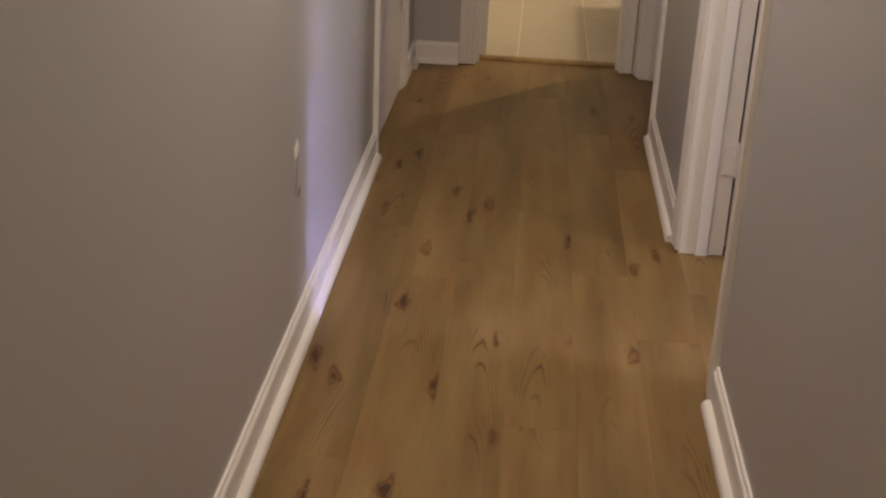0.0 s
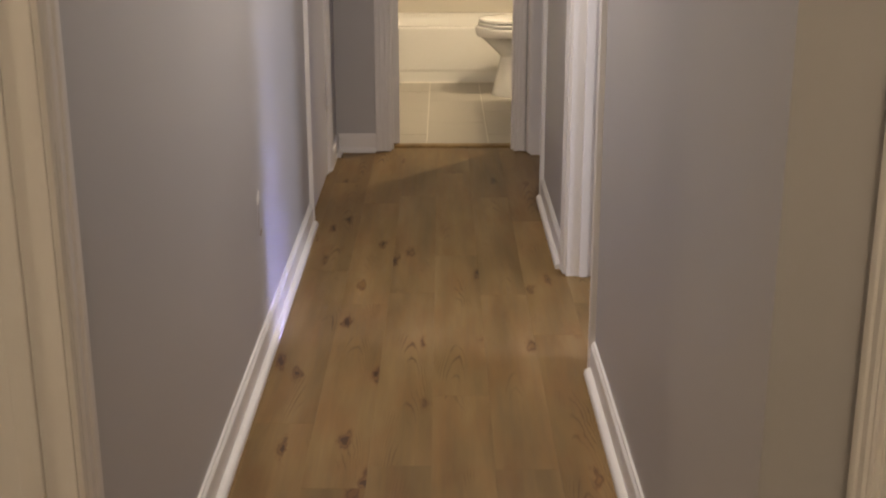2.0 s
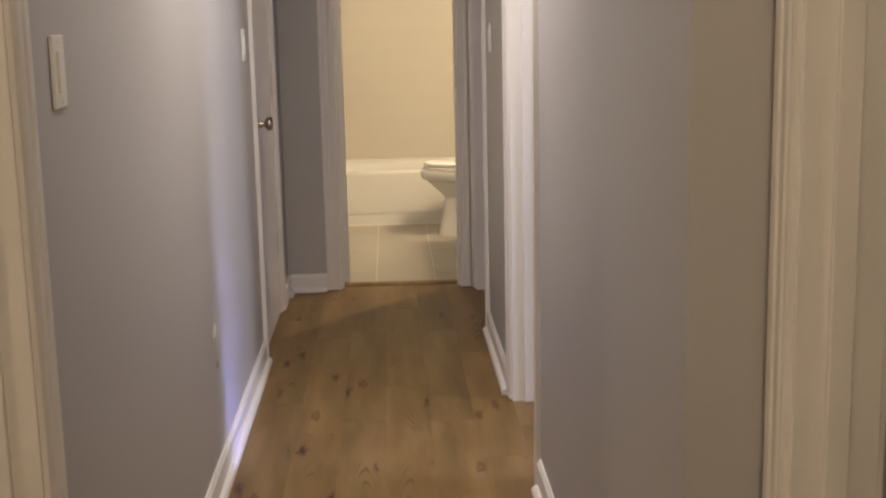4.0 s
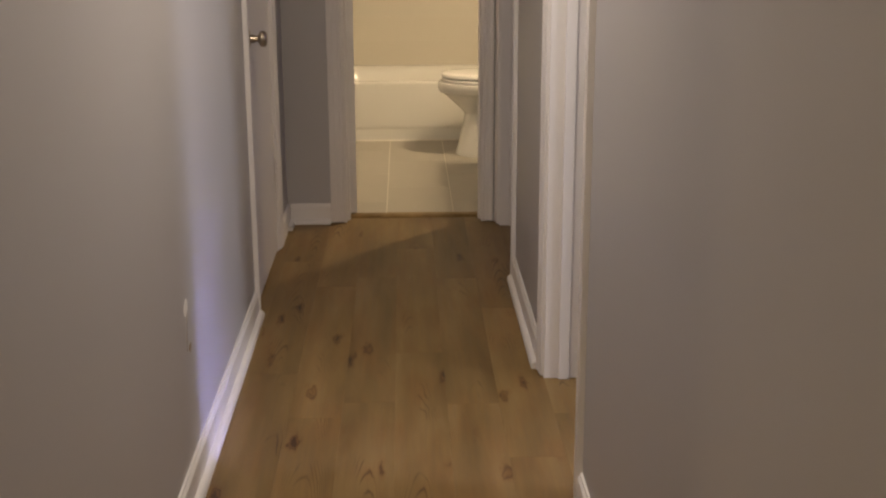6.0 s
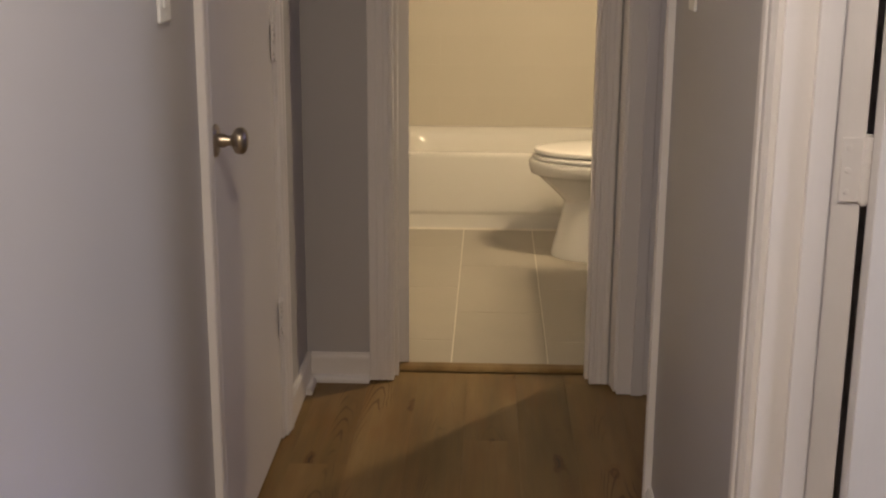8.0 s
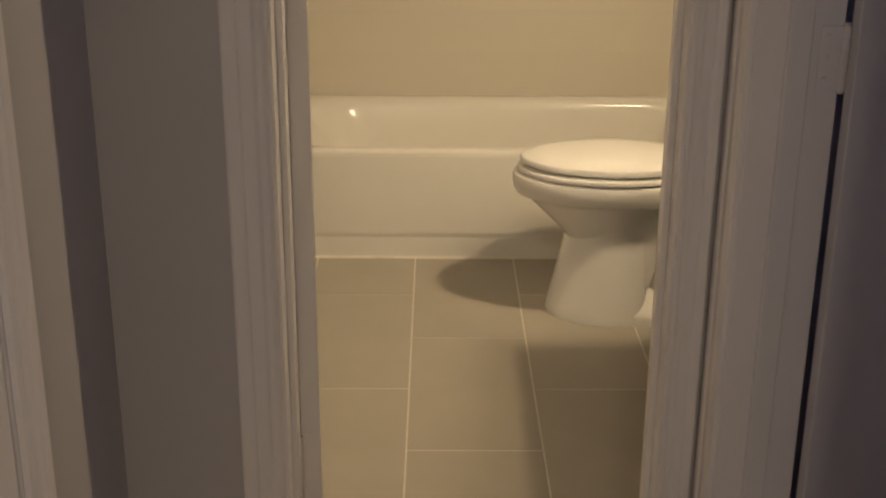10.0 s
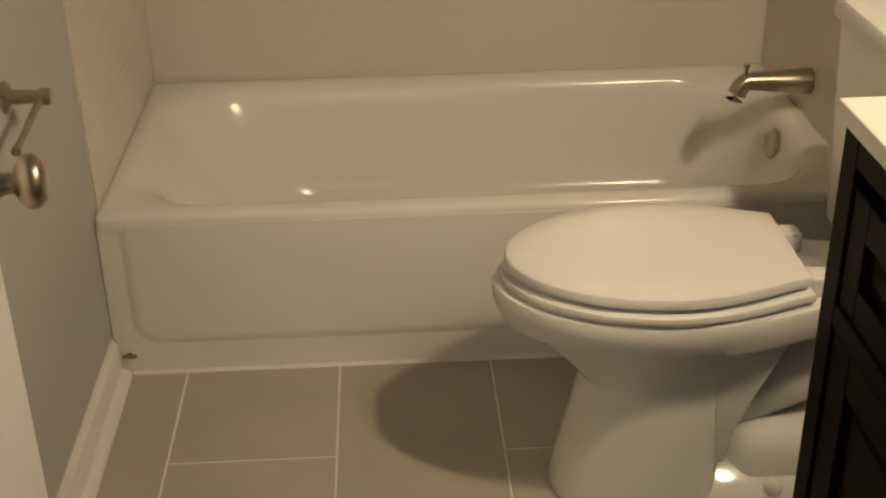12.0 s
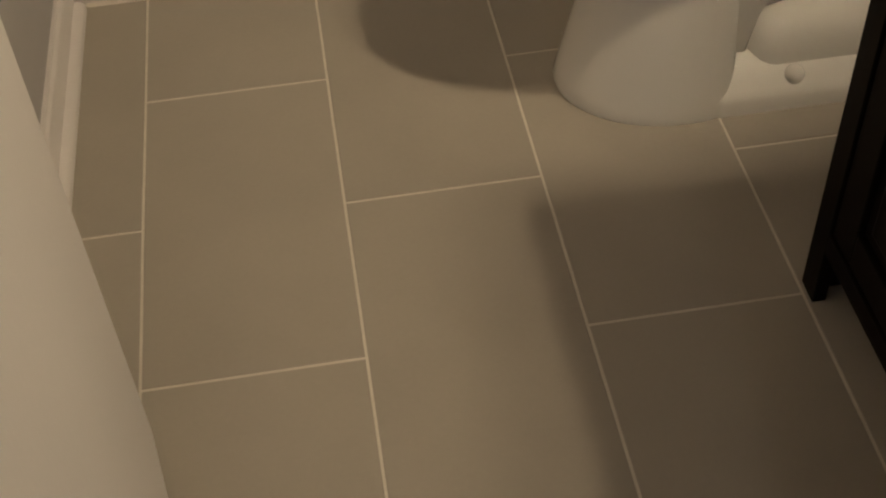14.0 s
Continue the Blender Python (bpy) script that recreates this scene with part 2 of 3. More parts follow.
def prism(bm, outline, to3d, lo, hi):
    """A 2D outline pushed from lo to hi; to3d(u, v, w) gives the place."""
    a = [bm.verts.new(to3d(u, v, lo)) for u, v in outline]
    b = [bm.verts.new(to3d(u, v, hi)) for u, v in outline]
    n = len(a)
    for i in range(n):
        bm.faces.new((a[i], a[(i + 1) % n], b[(i + 1) % n], b[i]))
    bm.faces.new(a[::-1])
    bm.faces.new(b)
    return bm


def lathe(bm, profile, origin=(0, 0, 0), axis="z", n=28):
    """Turns (radius, height) rows round an axis."""
    rings = []
    for r, h in profile:
        ring = []
        for i in range(n):
            c, s = r * math.cos(2 * math.pi * i / n), r * math.sin(2 * math.pi * i / n)
            p = {"z": (c, s, h), "x": (h, c, s), "y": (c, h, s)}[axis]
            ring.append(bm.verts.new(Vector(p) + Vector(origin)))
        rings.append(ring)
    return skin(bm, rings)


def skin(bm, rings, cap=True):
    for a, b in zip(rings, rings[1:]):
        n = len(a)
        for i in range(n):
            bm.faces.new((a[i], a[(i + 1) % n], b[(i + 1) % n], b[i]))
    if cap:
        bm.faces.new(rings[0][::-1])
        bm.faces.new(rings[-1])
    return bm


def tube(bm, points, radii, n=16):
    """A round tube along points."""
    pts = [Vector(p) for p in points]
    rings = []
    for i, p in enumerate(pts):
        d = (pts[min(i + 1, len(pts) - 1)] - pts[max(i - 1, 0)]).normalized()
        side = d.cross(Vector((0, 0, 1)) if abs(d.z) < 0.95 else Vector((1, 0, 0))).normalized()
        up = side.cross(d)
        r = radii[i] if isinstance(radii, (list, tuple)) else radii
        rings.append([bm.verts.new(p + r * (math.cos(2 * math.pi * k / n) * side + math.sin(2 * math.pi * k / n) * up)) for k in range(n)])
    return skin(bm, rings)


def rounded(x0, y0, x1, y1, r, n=6):
    """A rounded rectangle's outline, anticlockwise."""
    out = []
    for cx, cy, a0 in ((x1 - r, y1 - r, 0), (x0 + r, y1 - r, 90), (x0 + r, y0 + r, 180), (x1 - r, y0 + r, 270)):
        for i in range(n + 1):
            a = radians(a0 + 90 * i / n)
            out.append((cx + r * math.cos(a), cy + r * math.sin(a)))
    return out


# ---- walls ----
HALL_L, HALL_R, END = 0.065, 1.0, -0.92
TOP = 2.44
T = 0.12


def wall_along_y(name, x0, x1, y0, y1, openings, mat=WALL, label="", z1=TOP):
    """A wall that runs in y, with door openings (from, to, height) or windows (from, to, top, sill)."""
    bm = bmesh.new()
    y = y0
    for o in sorted(openings):
        a, b, h = o[:3]
        box(bm, x0, y, -0.02, x1, a, z1)
        box(bm, x0, a, h, x1, b, z1)
        if len(o) > 3:
            box(bm, x0, a, -0.02, x1, b, o[3])
        y = b
    box(bm, x0, y, -0.02, x1, y1, z1)
    return tagged(part(name, bm, mat), label, "wall", kind="structure")


def wall_along_x(name, y0, y1, x0, x1, openings, mat=WALL, label="", z1=TOP):
    bm = bmesh.new()
    x = x0
    for o in sorted(openings):
        a, b, h = o[:3]
        box(bm, x, y0, -0.02, a, y1, z1)
        box(bm, a, y0, h, b, y1, z1)
        if len(o) > 3:
            box(bm, a, y0, -0.02, b, y1, o[3])
        x = b
    box(bm, x, y0, -0.02, x1, y1, z1)
    return tagged(part(name, bm, mat), label, "wall", kind="structure")


DH = 2.05
J = 0.02
grey = "smooth light grey painted hallway wall"
wall_along_y("wall_west", HALL_L - T, HALL_L, -8.3, END + T, [(-6.08, -5.26, DH), (-2.145, -1.355, DH)], label=grey + " with scuffs")
wall_along_y("wall_east", HALL_R, HALL_R + T, -5.36, END + T, [(-3.59, -2.795, DH), (-1.76, -0.98, DH)], label=grey + " with two open doorways")
wall_along_y("wall_east_lounge", 1.12, 1.245, -8.3, -5.20, [(-6.30, -5.45, DH)], label="warm lit grey painted wall")
wall_along_x("wall_end", END, END + T, HALL_L - T - 0.1, HALL_R, [(0.31, 0.945, DH)], label="shaded grey painted wall around the bathroom doorway")
wall_along_x("wall_south", -8.42, -8.3, -3.2, 1.4, [], label="plain grey painted wall closing the lounge end")
# bathroom shell
wall_along_y("wall_bath_west", -0.07, 0.05, END + T, 1.88, [], BATH_WALL, "grey painted bathroom wall beside the tub")
wall_along_y("wall_bath_east", 1.55, 1.67, END + T, 1.88, [], BATH_WALL, "grey painted bathroom wall behind the vanity")
wall_along_x("wall_bath_north", 1.76, 1.88, 0.05, 1.55, [], BATH_WALL, "bathroom wall behind the bathtub")
wall_along_x("wall_bath_south", END + 0.002, END + T, HALL_R + T, 1.67, [], BATH_WALL, "bathroom wall by the hallway")
# side rooms
wall_along_y("wall_bedroom_east", 4.3, 4.42, -5.2, -2.12, [(-4.6, -3.5, 2.05, 0.85)], label="bedroom wall with a window")
wall_along_x("wall_bedroom_south", -5.2, -5.08, 1.245, 4.42, [], label="plain bedroom wall")
# Unseen partition, set just behind door_2's open leaf to keep its hinge gap dark.
wall_along_x("wall_bedroom_north", -2.74, -2.62, 1.12, 4.42, [], label="unseen partition between two bedrooms, added close behind the open door to darken its gap")
wall_along_y("wall_second_bedroom_east", 3.8, 3.92, -2.62, -0.78, [], label="plain small bedroom wall")
wall_along_x("wall_second_bedroom_north", END, END + T, 1.67, 3.92, [(1.90, 2.55, 2.05, 0.85)], label="small bedroom wall with a window")
wall_along_y("wall_side_room_west", -3.2, -3.08, -8.3, -3.9, [], label="plain side room wall")
wall_along_x("wall_side_room_north", -4.02, -3.9, -3.08, HALL_L - T, [], label="plain side room wall")
wall_along_y("wall_closet_west", -0.75, -0.70, -2.6, -0.9, [], label="plain closet wall")
wall_along_x("wall_closet_south", -2.65, -2.6, -0.75, HALL_L - T, [], label="plain closet wall")
wall_along_y("wall_alcove_east", 2.3, 2.42, -6.8, -5.2, [], label="plain dim wall beyond the doorway")
wall_along_x("wall_alcove_south", -6.92, -6.8, 1.245, 2.42, [], label="plain dim wall beyond the doorway")
tagged(part("ceiling", boxes((-3.3, -8.5, TOP, 4.5, 1.95, TOP + 0.1)), CEIL), "flat painted ceiling, out of view, coloured mid-grey to cut bounced light", "ceiling", kind="structure")
sub = tagged(part("ground", boxes((-3.3, -8.5, -0.14, 4.5, 1.95, -0.0125)), SUBFLOOR), "dark sub-floor under the boards", "floor", kind="structure")

# ---- baseboards with shoe moulding ----
BASE_OUT = [(0, 0), (0.013, 0), (0.013, 0.072), (0.0115, 0.079), (0.007, 0.084), (0.006, 0.090), (0, 0.090)]
SHOE_OUT = [(0.013, 0), (0.031, 0), (0.031, 0.008), (0.029, 0.014), (0.024, 0.019), (0.018, 0.021), (0.013, 0.021)]


def baseboard(axis, face, sign, lo, hi, shoe=None, name="baseboard", label="white painted baseboard with shoe moulding"):
    """Along y (axis 'y', the wall at x = face) or along x; sign: the way the room lies."""
    e = tagged(new(name), label, "baseboard", kind="structure")
    if axis == "y":
        put = lambda u, v, w: (face + sign * u, w, v)
    else:
        put = lambda u, v, w: (w, face + sign * u, v)
    bm = bmesh.new()
    prism(bm, BASE_OUT, put, lo, hi)
    part("board", bm, TRIM, e)
    a, b = shoe or (lo, hi)
    bm = bmesh.new()
    prism(bm, SHOE_OUT, put, a, b)
    part("shoe_moulding", bm, TRIM, e, smooth=True)
    return e


baseboard("y", HALL_L, 1, -5.206, -2.197)
baseboard("y", HALL_L, 1, -1.303, END, shoe=(-1.055, -0.952))
baseboard("y", HALL_R, -1, -5.36, -3.642, shoe=(-5.36, -3.662))
baseboard("y", HALL_R, -1, -2.743, -1.812, shoe=(-2.735, -1.812))
baseboard("x", END, -1, HALL_L + 0.013, 0.256)
baseboard("x", -5.36, -1, 1.0, 1.12)
baseboard("y", HALL_L, 1, -8.3, -6.14)
baseboard("y", 1.12, -1, -8.3, -6.37)
baseboard("y", 0.05, 1, -0.70, 0.99, label="white bathroom baseboard with caulked shoe moulding")

# ---- door frames and doors ----
CASING = [(0, 0), (0, 0.009), (0.006, 0.012), (0.010, 0.010), (0.016, 0.010), (0.022, 0.0135), (0.040, 0.0135), (0.044, 0.0165), (0.050, 0.0175), (0.062, 0.0175), (0.066, 0.015), (0.066, 0)]


def door_frame(name, m, width, height, depth, label, sides=("front", "back"), skip=(), stop=True, narrow=1.0):
    """In m's frame: u to the right along the wall, n (second axis) out of the wall's front face, z up. The clear opening is 0..width."""
    e = tagged(new(name), label, "door", kind="structure")
    e.matrix_world = m
    part("jamb", boxes((-J, -depth, 0, 0, 0.001, height), bevel=0.0015), TRIM, e)
    part("jamb", boxes((width, -depth, 0, width + J, 0.001, height), bevel=0.0015), TRIM, e)
    part("head_jamb", boxes((-J, -depth, height, width + J, 0.001, height + J), bevel=0.0015), TRIM, e)
    if stop:
        for a, b in ((0, 0.011), (width - 0.011, width)):
            part("stop", boxes((a, -0.075, 0, b, -0.042, height - 0.011), bevel=0.002), TRIM, e)
        part("stop", boxes((0.011, -0.075, height - 0.011, width - 0.011, -0.042, height), bevel=0.002), TRIM, e)
    for side in sides:
        if side == "front":
            n0, s = 0.0, 1
        else:
            n0, s = -depth, -1
        if (side, "left") not in skip:
            bm = prism(bmesh.new(), CASING, lambda u, v, w: (-0.006 - narrow * u, n0 + s * v, w), 0.007, height + 0.006)
            part("casing", bm, TRIM, e)
        if (side, "right") not in skip:
            bm = prism(bmesh.new(), CASING, lambda u, v, w: (width + 0.006 + u, n0 + s * v, w), 0.007, height + 0.006)
            part("casing", bm, TRIM, e)
        bm = prism(bmesh.new(), CASING, lambda u, v, w: (w, n0 + s * v, height + 0.006 + u), -0.072 if (side, "left") not in skip else -0.006, width + 0.072 if (side, "right") not in skip else width + 0.006)
        part("casing_head", bm, TRIM, e)
    return e


def knob(parent, m, label="round brushed nickel door knob"):
    """Along +n of m: rosette, neck and knob in one turned piece each."""
    bm = lathe(bmesh.new(), [(0.033, 0), (0.033, 0.003), (0.030, 0.006), (0.024, 0.008), (0.0, 0.008)], axis="y")
    bm.transform(m)
    r = part("rosette", bm, NICKEL, parent, label, smooth=True)
    bm = lathe(bmesh.new(), [(0.014, 0.007), (0.014, 0.020), (0.0105, 0.026), (0.0105, 0.034), (0.016, 0.037), (0.0245, 0.042), (0.0275, 0.049), (0.0265, 0.057), (0.021, 0.063), (0.011, 0.066), (0.001, 0.0665)], axis="y")
    bm.transform(m)
    part("knob", bm, NICKEL, r, smooth=True)


def hinge(parent, m, mat=TRIM, leaf=True, label="hinge painted over in white"):
    """Knuckle along z about the local origin, with leaves to both sides at n = 0."""
    bm = bmesh.new()
    for k in range(5):
        lathe(bm, [(0.0065, -0.0445 + 0.018 * k), (0.0065, -0.0445 + 0.018 * k + 0.0172)], n=12)
    lathe(bm, [(0.004, -0.049), (0.0055, -0.0465), (0.004, 0.047), (0.0055, 0.049)], n=10)
    if leaf:
        box(bm, -0.034, -0.003, -0.0445, -0.004, -0.0005, 0.0445, bevel=0.0007, segments=1)
        box(bm, 0.004, -0.003, -0.0445, 0.034, -0.0005, 0.0445, bevel=0.0007, segments=1)
        for z in (-0.03, 0.0, 0.03):
            for x in (-0.024, 0.024):
                lathe(bm, [(0.0042, -0.0006), (0.0036, 0.0006), (0.001, 0.0008)], origin=(x, 0, z), axis="y", n=8)
    bm.transform(m)
    return part("hinge", bm, mat, parent, label)


def leaf(parent, m, width, height, thick=0.035, label="plain white painted flush door"):
    """Door leaf: u 0..width from the hinge, n from -thick to 0, z up from 12 mm."""
    bm = box(bmesh.new(), 0, -thick, 0.012, width, 0, height, bevel=0.002)
    bm.transform(m)
    return part("door_leaf", bm, DOOR, parent, label)


Rz = lambda a: Matrix.Rotation(radians(a), 4, "Z")
Tr = lambda x, y, z=0: Matrix.Translation((x, y, z))

# closed closet door in the west wall: front looks to +x; u runs to -y
d1 = door_frame("door_1", Tr(HALL_L, -1.375) @ Rz(-90), 0.75, 2.03, T, "closed white closet door with a nickel knob in the hallway", sides=("front",), stop=False)
l1 = leaf(d1, Tr(0.004, -0.002), 0.742, 2.026)
knob(l1, Tr(0.742 - 0.058, -0.002, 0.94))
for z in (0.35, 1.07, 1.80):
    h1 = hinge(d1, Tr(0.002, 0.005, z), leaf=True)
    for u, v in ((0.022, 0.031), (0.021, 0.002), (0.023, -0.030), (0.008, -0.043), (0.010, 0.016)):
        bm = lathe(bmesh.new(), [(0.0038, 0.0), (0.003, 0.0007), (0.0005, 0.0008)], origin=(u, 0.0052, z + v), axis="y", n=7)
        part("chip", bm, CHIP, h1, "dark chip in the hinge paint")

# open bedroom doors in the east wall: front looks to -x; u runs to +y; hinged on the far jamb


def east_door(name, y0, width, label):
    m = Tr(HALL_R, y0) @ Rz(90)
    inv = m.inverted()
    e = door_frame(name, m, width, 2.03, T, label, skip=(("back", "right"),))
    far = y0 + width
    w = leaf(e, inv @ Tr(HALL_R + T + 0.008, far - 0.002), width - 0.006, 2.026)
    knob(w, inv @ Tr(HALL_R + T + 0.008 + width - 0.07, far - 0.037, 0.93) @ Rz(180))
    for z in (0.28, 1.045, 1.80):
        hinge(e, inv @ Tr(HALL_R + T + 0.002, far - 0.0035, z) @ Rz(180))
    return e


d2 = east_door("door_2", -3.57, 0.755, "white doorway with its door swung open into a bedroom")
d3 = east_door("door_3", -1.74, 0.74, "white doorway beside the bathroom with its door swung open")

# bathroom door: front looks to -y; u runs to -x; hinged on the west jamb, swung inward past square
m4 = Tr(0.924, END) @ Rz(180)
i4 = m4.inverted()
d4 = door_frame("door_4", m4, 0.595, 2.03, T, "white bathroom doorway with its door standing open inward", skip=(("back", "right"), ("back", "left")), narrow=0.70)
sw = Tr(0.333, -0.790) @ Rz(90 + 11.2)
l4 = leaf(d4, i4 @ sw, 0.802, 2.026, label="white painted flush door with a filled hinge edge")
knob(l4, i4 @ sw @ Tr(0.802 - 0.057, -0.035, 0.900) @ Rz(180), "round brushed nickel bathroom door knob")
for z in (0.30, 1.095, 1.80):
    bm = bmesh.new()
    box(bm, -0.0015, -0.034, -0.0445, 0.0005, -0.002, 0.0445, bevel=0.0006, segments=1)
    for k in range(5):
        lathe(bm, [(0.0060, -0.0445 + 0.018 * k), (0.0060, -0.0445 + 0.018 * k + 0.0168)], origin=(-0.004, 0.002, 0), n=12)
    for zz in (-0.028, 0.028):
        lathe(bm, [(0.0035, -0.0018), (0.003, -0.0022), (0.001, -0.0024)], origin=(0, -0.02, zz), axis="x", n=8)
    bm.transform(i4 @ sw @ Tr(0, 0, z))
    part("hinge", bm, TRIM, l4, "hinge painted over in white")
bm = lathe(bmesh.new(), [(0.0035, -0.001), (0.002, -0.0012)], axis="x", n=8)
bm.transform(i4 @ sw @ Tr(0, -0.010, 1.125))
part("screw_hole", bm, DARK, l4)
tagged(part("threshold", prism(bmesh.new(), [(-0.832, 0.0), (-0.762, 0.0), (-0.765, 0.005), (-0.775, 0.008), (-0.812, 0.008), (-0.825, 0.005)], lambda u, v, w: (w, u, v), 0.331, 0.924), OAK), "oak-look transition strip in the bathroom doorway", "threshold", kind="structure")

# doorway in the west wall by the lounge, with a strike plate on its far jamb
m5 = Tr(HALL_L, -5.28) @ Rz(-90)
i5 = m5.inverted()
d5 = door_frame("door_5", m5, 0.78, 2.03, T, "open white doorway with a brass strike plate")
bm = bmesh.new()
box(bm, -0.017, -0.0018, -0.036, 0.017, 0.0, 0.036, bevel=0.001, segments=1)
bm.transform(i5 @ Tr(0.000, -5.2805, 0.892))
sp = part("strike_plate", bm, BRASS, d5, "worn brass strike plate")
bm = boxes((-0.008, -0.0024, -0.013, 0.006, -0.0016, 0.013))
bm.transform(i5 @ Tr(0.000, -5.2805, 0.892))
part("latch_hole", bm, DARK, sp)
for z in (-0.027, 0.027):
    bm = lathe(bmesh.new(), [(0.0045, 0), (0.0035, -0.0012), (0.001, -0.0014)], axis="y", n=10)
    bm.transform(i5 @ Tr(0.000, -5.2823, 0.892 + z))
    part("screw", bm, BRASS, sp)
m6 = Tr(1.12, -6.28) @ Rz(90)
d6 = door_frame("door_6", m6, 0.83 - 0.02, 2.03, T, "white cased opening at the end of the hallway")


# windows of the two bedrooms, never looked at straight
def bedroom_window(name, x, y0, y1, z0, z1, m=Matrix()):
    e = tagged(new(name), "plain white bedroom window with a daylight pane", "window", kind="structure")
    e.matrix_world = m
    part("window_frame", boxes((x, y0, z0, x + 0.05, y0 + 0.05, z1), (x, y1 - 0.05, z0, x + 0.05, y1, z1), (x, y0 + 0.05, z0, x + 0.05, y1 - 0.05, z0 + 0.05), (x, y0 + 0.05, z1 - 0.05, x + 0.05, y1 - 0.05, z1), bevel=0.004), TRIM, e)
    part("window_sill", boxes((x - 0.06, y0 - 0.03, z0 - 0.03, x + 0.0, y1 + 0.03, z0), bevel=0.004), TRIM, e)
    part("pane", boxes((x + 0.06, y0 + 0.02, z0 + 0.02, x + 0.066, y1 - 0.02, z1 - 0.02)), PANE, e)


bedroom_window("window_1", 4.32, -4.6, -3.5, 0.85, 2.05)
bedroom_window("window_2", 0.02, -0.325, 0.325, 0.85, 2.05, Tr(2.225, END) @ Rz(90))


# ---- hallway things ----
def switch_plate(m, z, label="white light switch plate on the grey wall"):
    e = thing("light_switch", label=label, category="switch")
    e.matrix_world = m
    part("plate", box(bmesh.new(), -0.036, 0, z - 0.058, 0.036, 0.006, z + 0.058, bevel=0.003), PLASTIC, e)
    part("rocker", box(bmesh.new(), -0.016, 0.0058, z - 0.033, 0.016, 0.010, z + 0.033, bevel=0.0015), PLASTIC, e)
    for s in (-0.047, 0.047):
        part("screw", lathe(bmesh.new(), [(0.003, 0.0058), (0.0025, 0.0072), (0.0005, 0.0074)], origin=(0, 0, z + s), axis="y", n=10), PLASTIC, e)
    return e


switch_plate(Tr(HALL_L, -5.02) @ Rz(-90), 1.283)
switch_plate(Tr(HALL_L, -2.42) @ Rz(-90), 1.26)
switch_plate(Tr(HALL_R, -2.05) @ Rz(90), 1.26)


def wall_chip(x, y, z, w, h, seed, mat, label):
    """An uneven flake a millimetre proud of the west wall."""
    rnd = random.Random(seed)
    out = [(w * (0.6 + 0.4 * rnd.random()) * math.cos(a), h * (0.6 + 0.4 * rnd.random()) * math.sin(a)) for a in [2 * math.pi * i / 12 for i in range(12)]]
    e = part("wall_scuff", prism(bmesh.new(), out, lambda u, v, t: (x + t, y + u + 0.25 * v, z + v), 0.0, 0.0012), mat)
    return tagged(e, label, "wall damage")


wall_chip(HALL_L, -3.495, 0.465, 0.030, 0.022, 3, PLASTER, "small white chip in the grey wall paint")
wall_chip(HALL_L, -3.47, 0.355, 0.016, 0.012, 5, BRASS, "small brown scuff on the grey wall")
wall_chip(HALL_L, -3.50, 0.40, 0.008, 0.055, 6, material("grey_smear", (0.36, 0.33, 0.31), 0.6), "faint grey rub mark on the wall")

lamp = thing("ceiling_light", (0.62, -3.68, TOP), label="round flush ceiling light with a frosted glass dome", category="ceiling light")
part("pan", lathe(bmesh.new(), [(0.16, 0), (0.16, -0.02), (0.15, -0.025)], n=40), NICKEL, lamp, smooth=True)
part("dome", lathe(bmesh.new(), [(0.148, -0.025), (0.14, -0.045), (0.11, -0.07), (0.06, -0.085), (0.002, -0.09)], n=40), GLOW, lamp, smooth=True)

# ---- bathtub ----
TX0, TX1, TY0, TY1, RIM = 0.0505, 1.548, 1.0, 1.755, 0.352
tub = thing("bathtub", label="white enamelled alcove bathtub with a moulded apron", category="bathtub")
bm = bmesh.new()
levels = [  # inset left, right, front, back, radius, z
    (0, 0, 0.001, 0, 0.012, RIM - 0.03), (0, 0, 0.001, 0, 0.012, RIM - 0.012), (0.001, 0.001, 0.0035, 0.001, 0.012, RIM - 0.005), (0.004, 0.004, 0.009, 0.004, 0.014, RIM - 0.001), (0.010, 0.010, 0.018, 0.010, 0.03, RIM + 0.001),
    (0.024, 0.026, 0.040, 0.028, 0.11, RIM + 0.001), (0.036, 0.040, 0.054, 0.042, 0.15, RIM - 0.003), (0.048, 0.051, 0.064, 0.052, 0.17, RIM - 0.010), (0.062, 0.059, 0.072, 0.059, 0.18, RIM - 0.022), (0.080, 0.064, 0.078, 0.064, 0.185, RIM - 0.040),
    (0.112, 0.072, 0.085, 0.069, 0.185, RIM - 0.080), (0.17, 0.084, 0.098, 0.076, 0.18, 0.20), (0.225, 0.098, 0.112, 0.086, 0.17, 0.12), (0.25, 0.115, 0.122, 0.095, 0.16, 0.085), (0.28, 0.145, 0.145, 0.115, 0.14, 0.065), (0.32, 0.20, 0.19, 0.16, 0.10, 0.057)]
rings = [[bm.verts.new((x, y, z)) for x, y in rounded(TX0 + a, TY0 + f, TX1 - b, TY1 - k, r, 8)] for a, b, f, k, r, z in levels]
skin(bm, rings, cap=False)
bm.faces.new(rings[-1])
part("basin", bm, ENAMEL, tub, smooth=True)
bm = boxes((TX0, TY0 + 0.004, 0.0, TX1, TY0 + 0.03, RIM - 0.022), bevel=0.003)
part("apron", bm, ENAMEL, tub)
bm = bmesh.new()
rows = [(0.0, 0.0042), (0.004, 0.0034), (0.009, 0.0012), (0.016, -0.0005), (0.024, -0.001)]
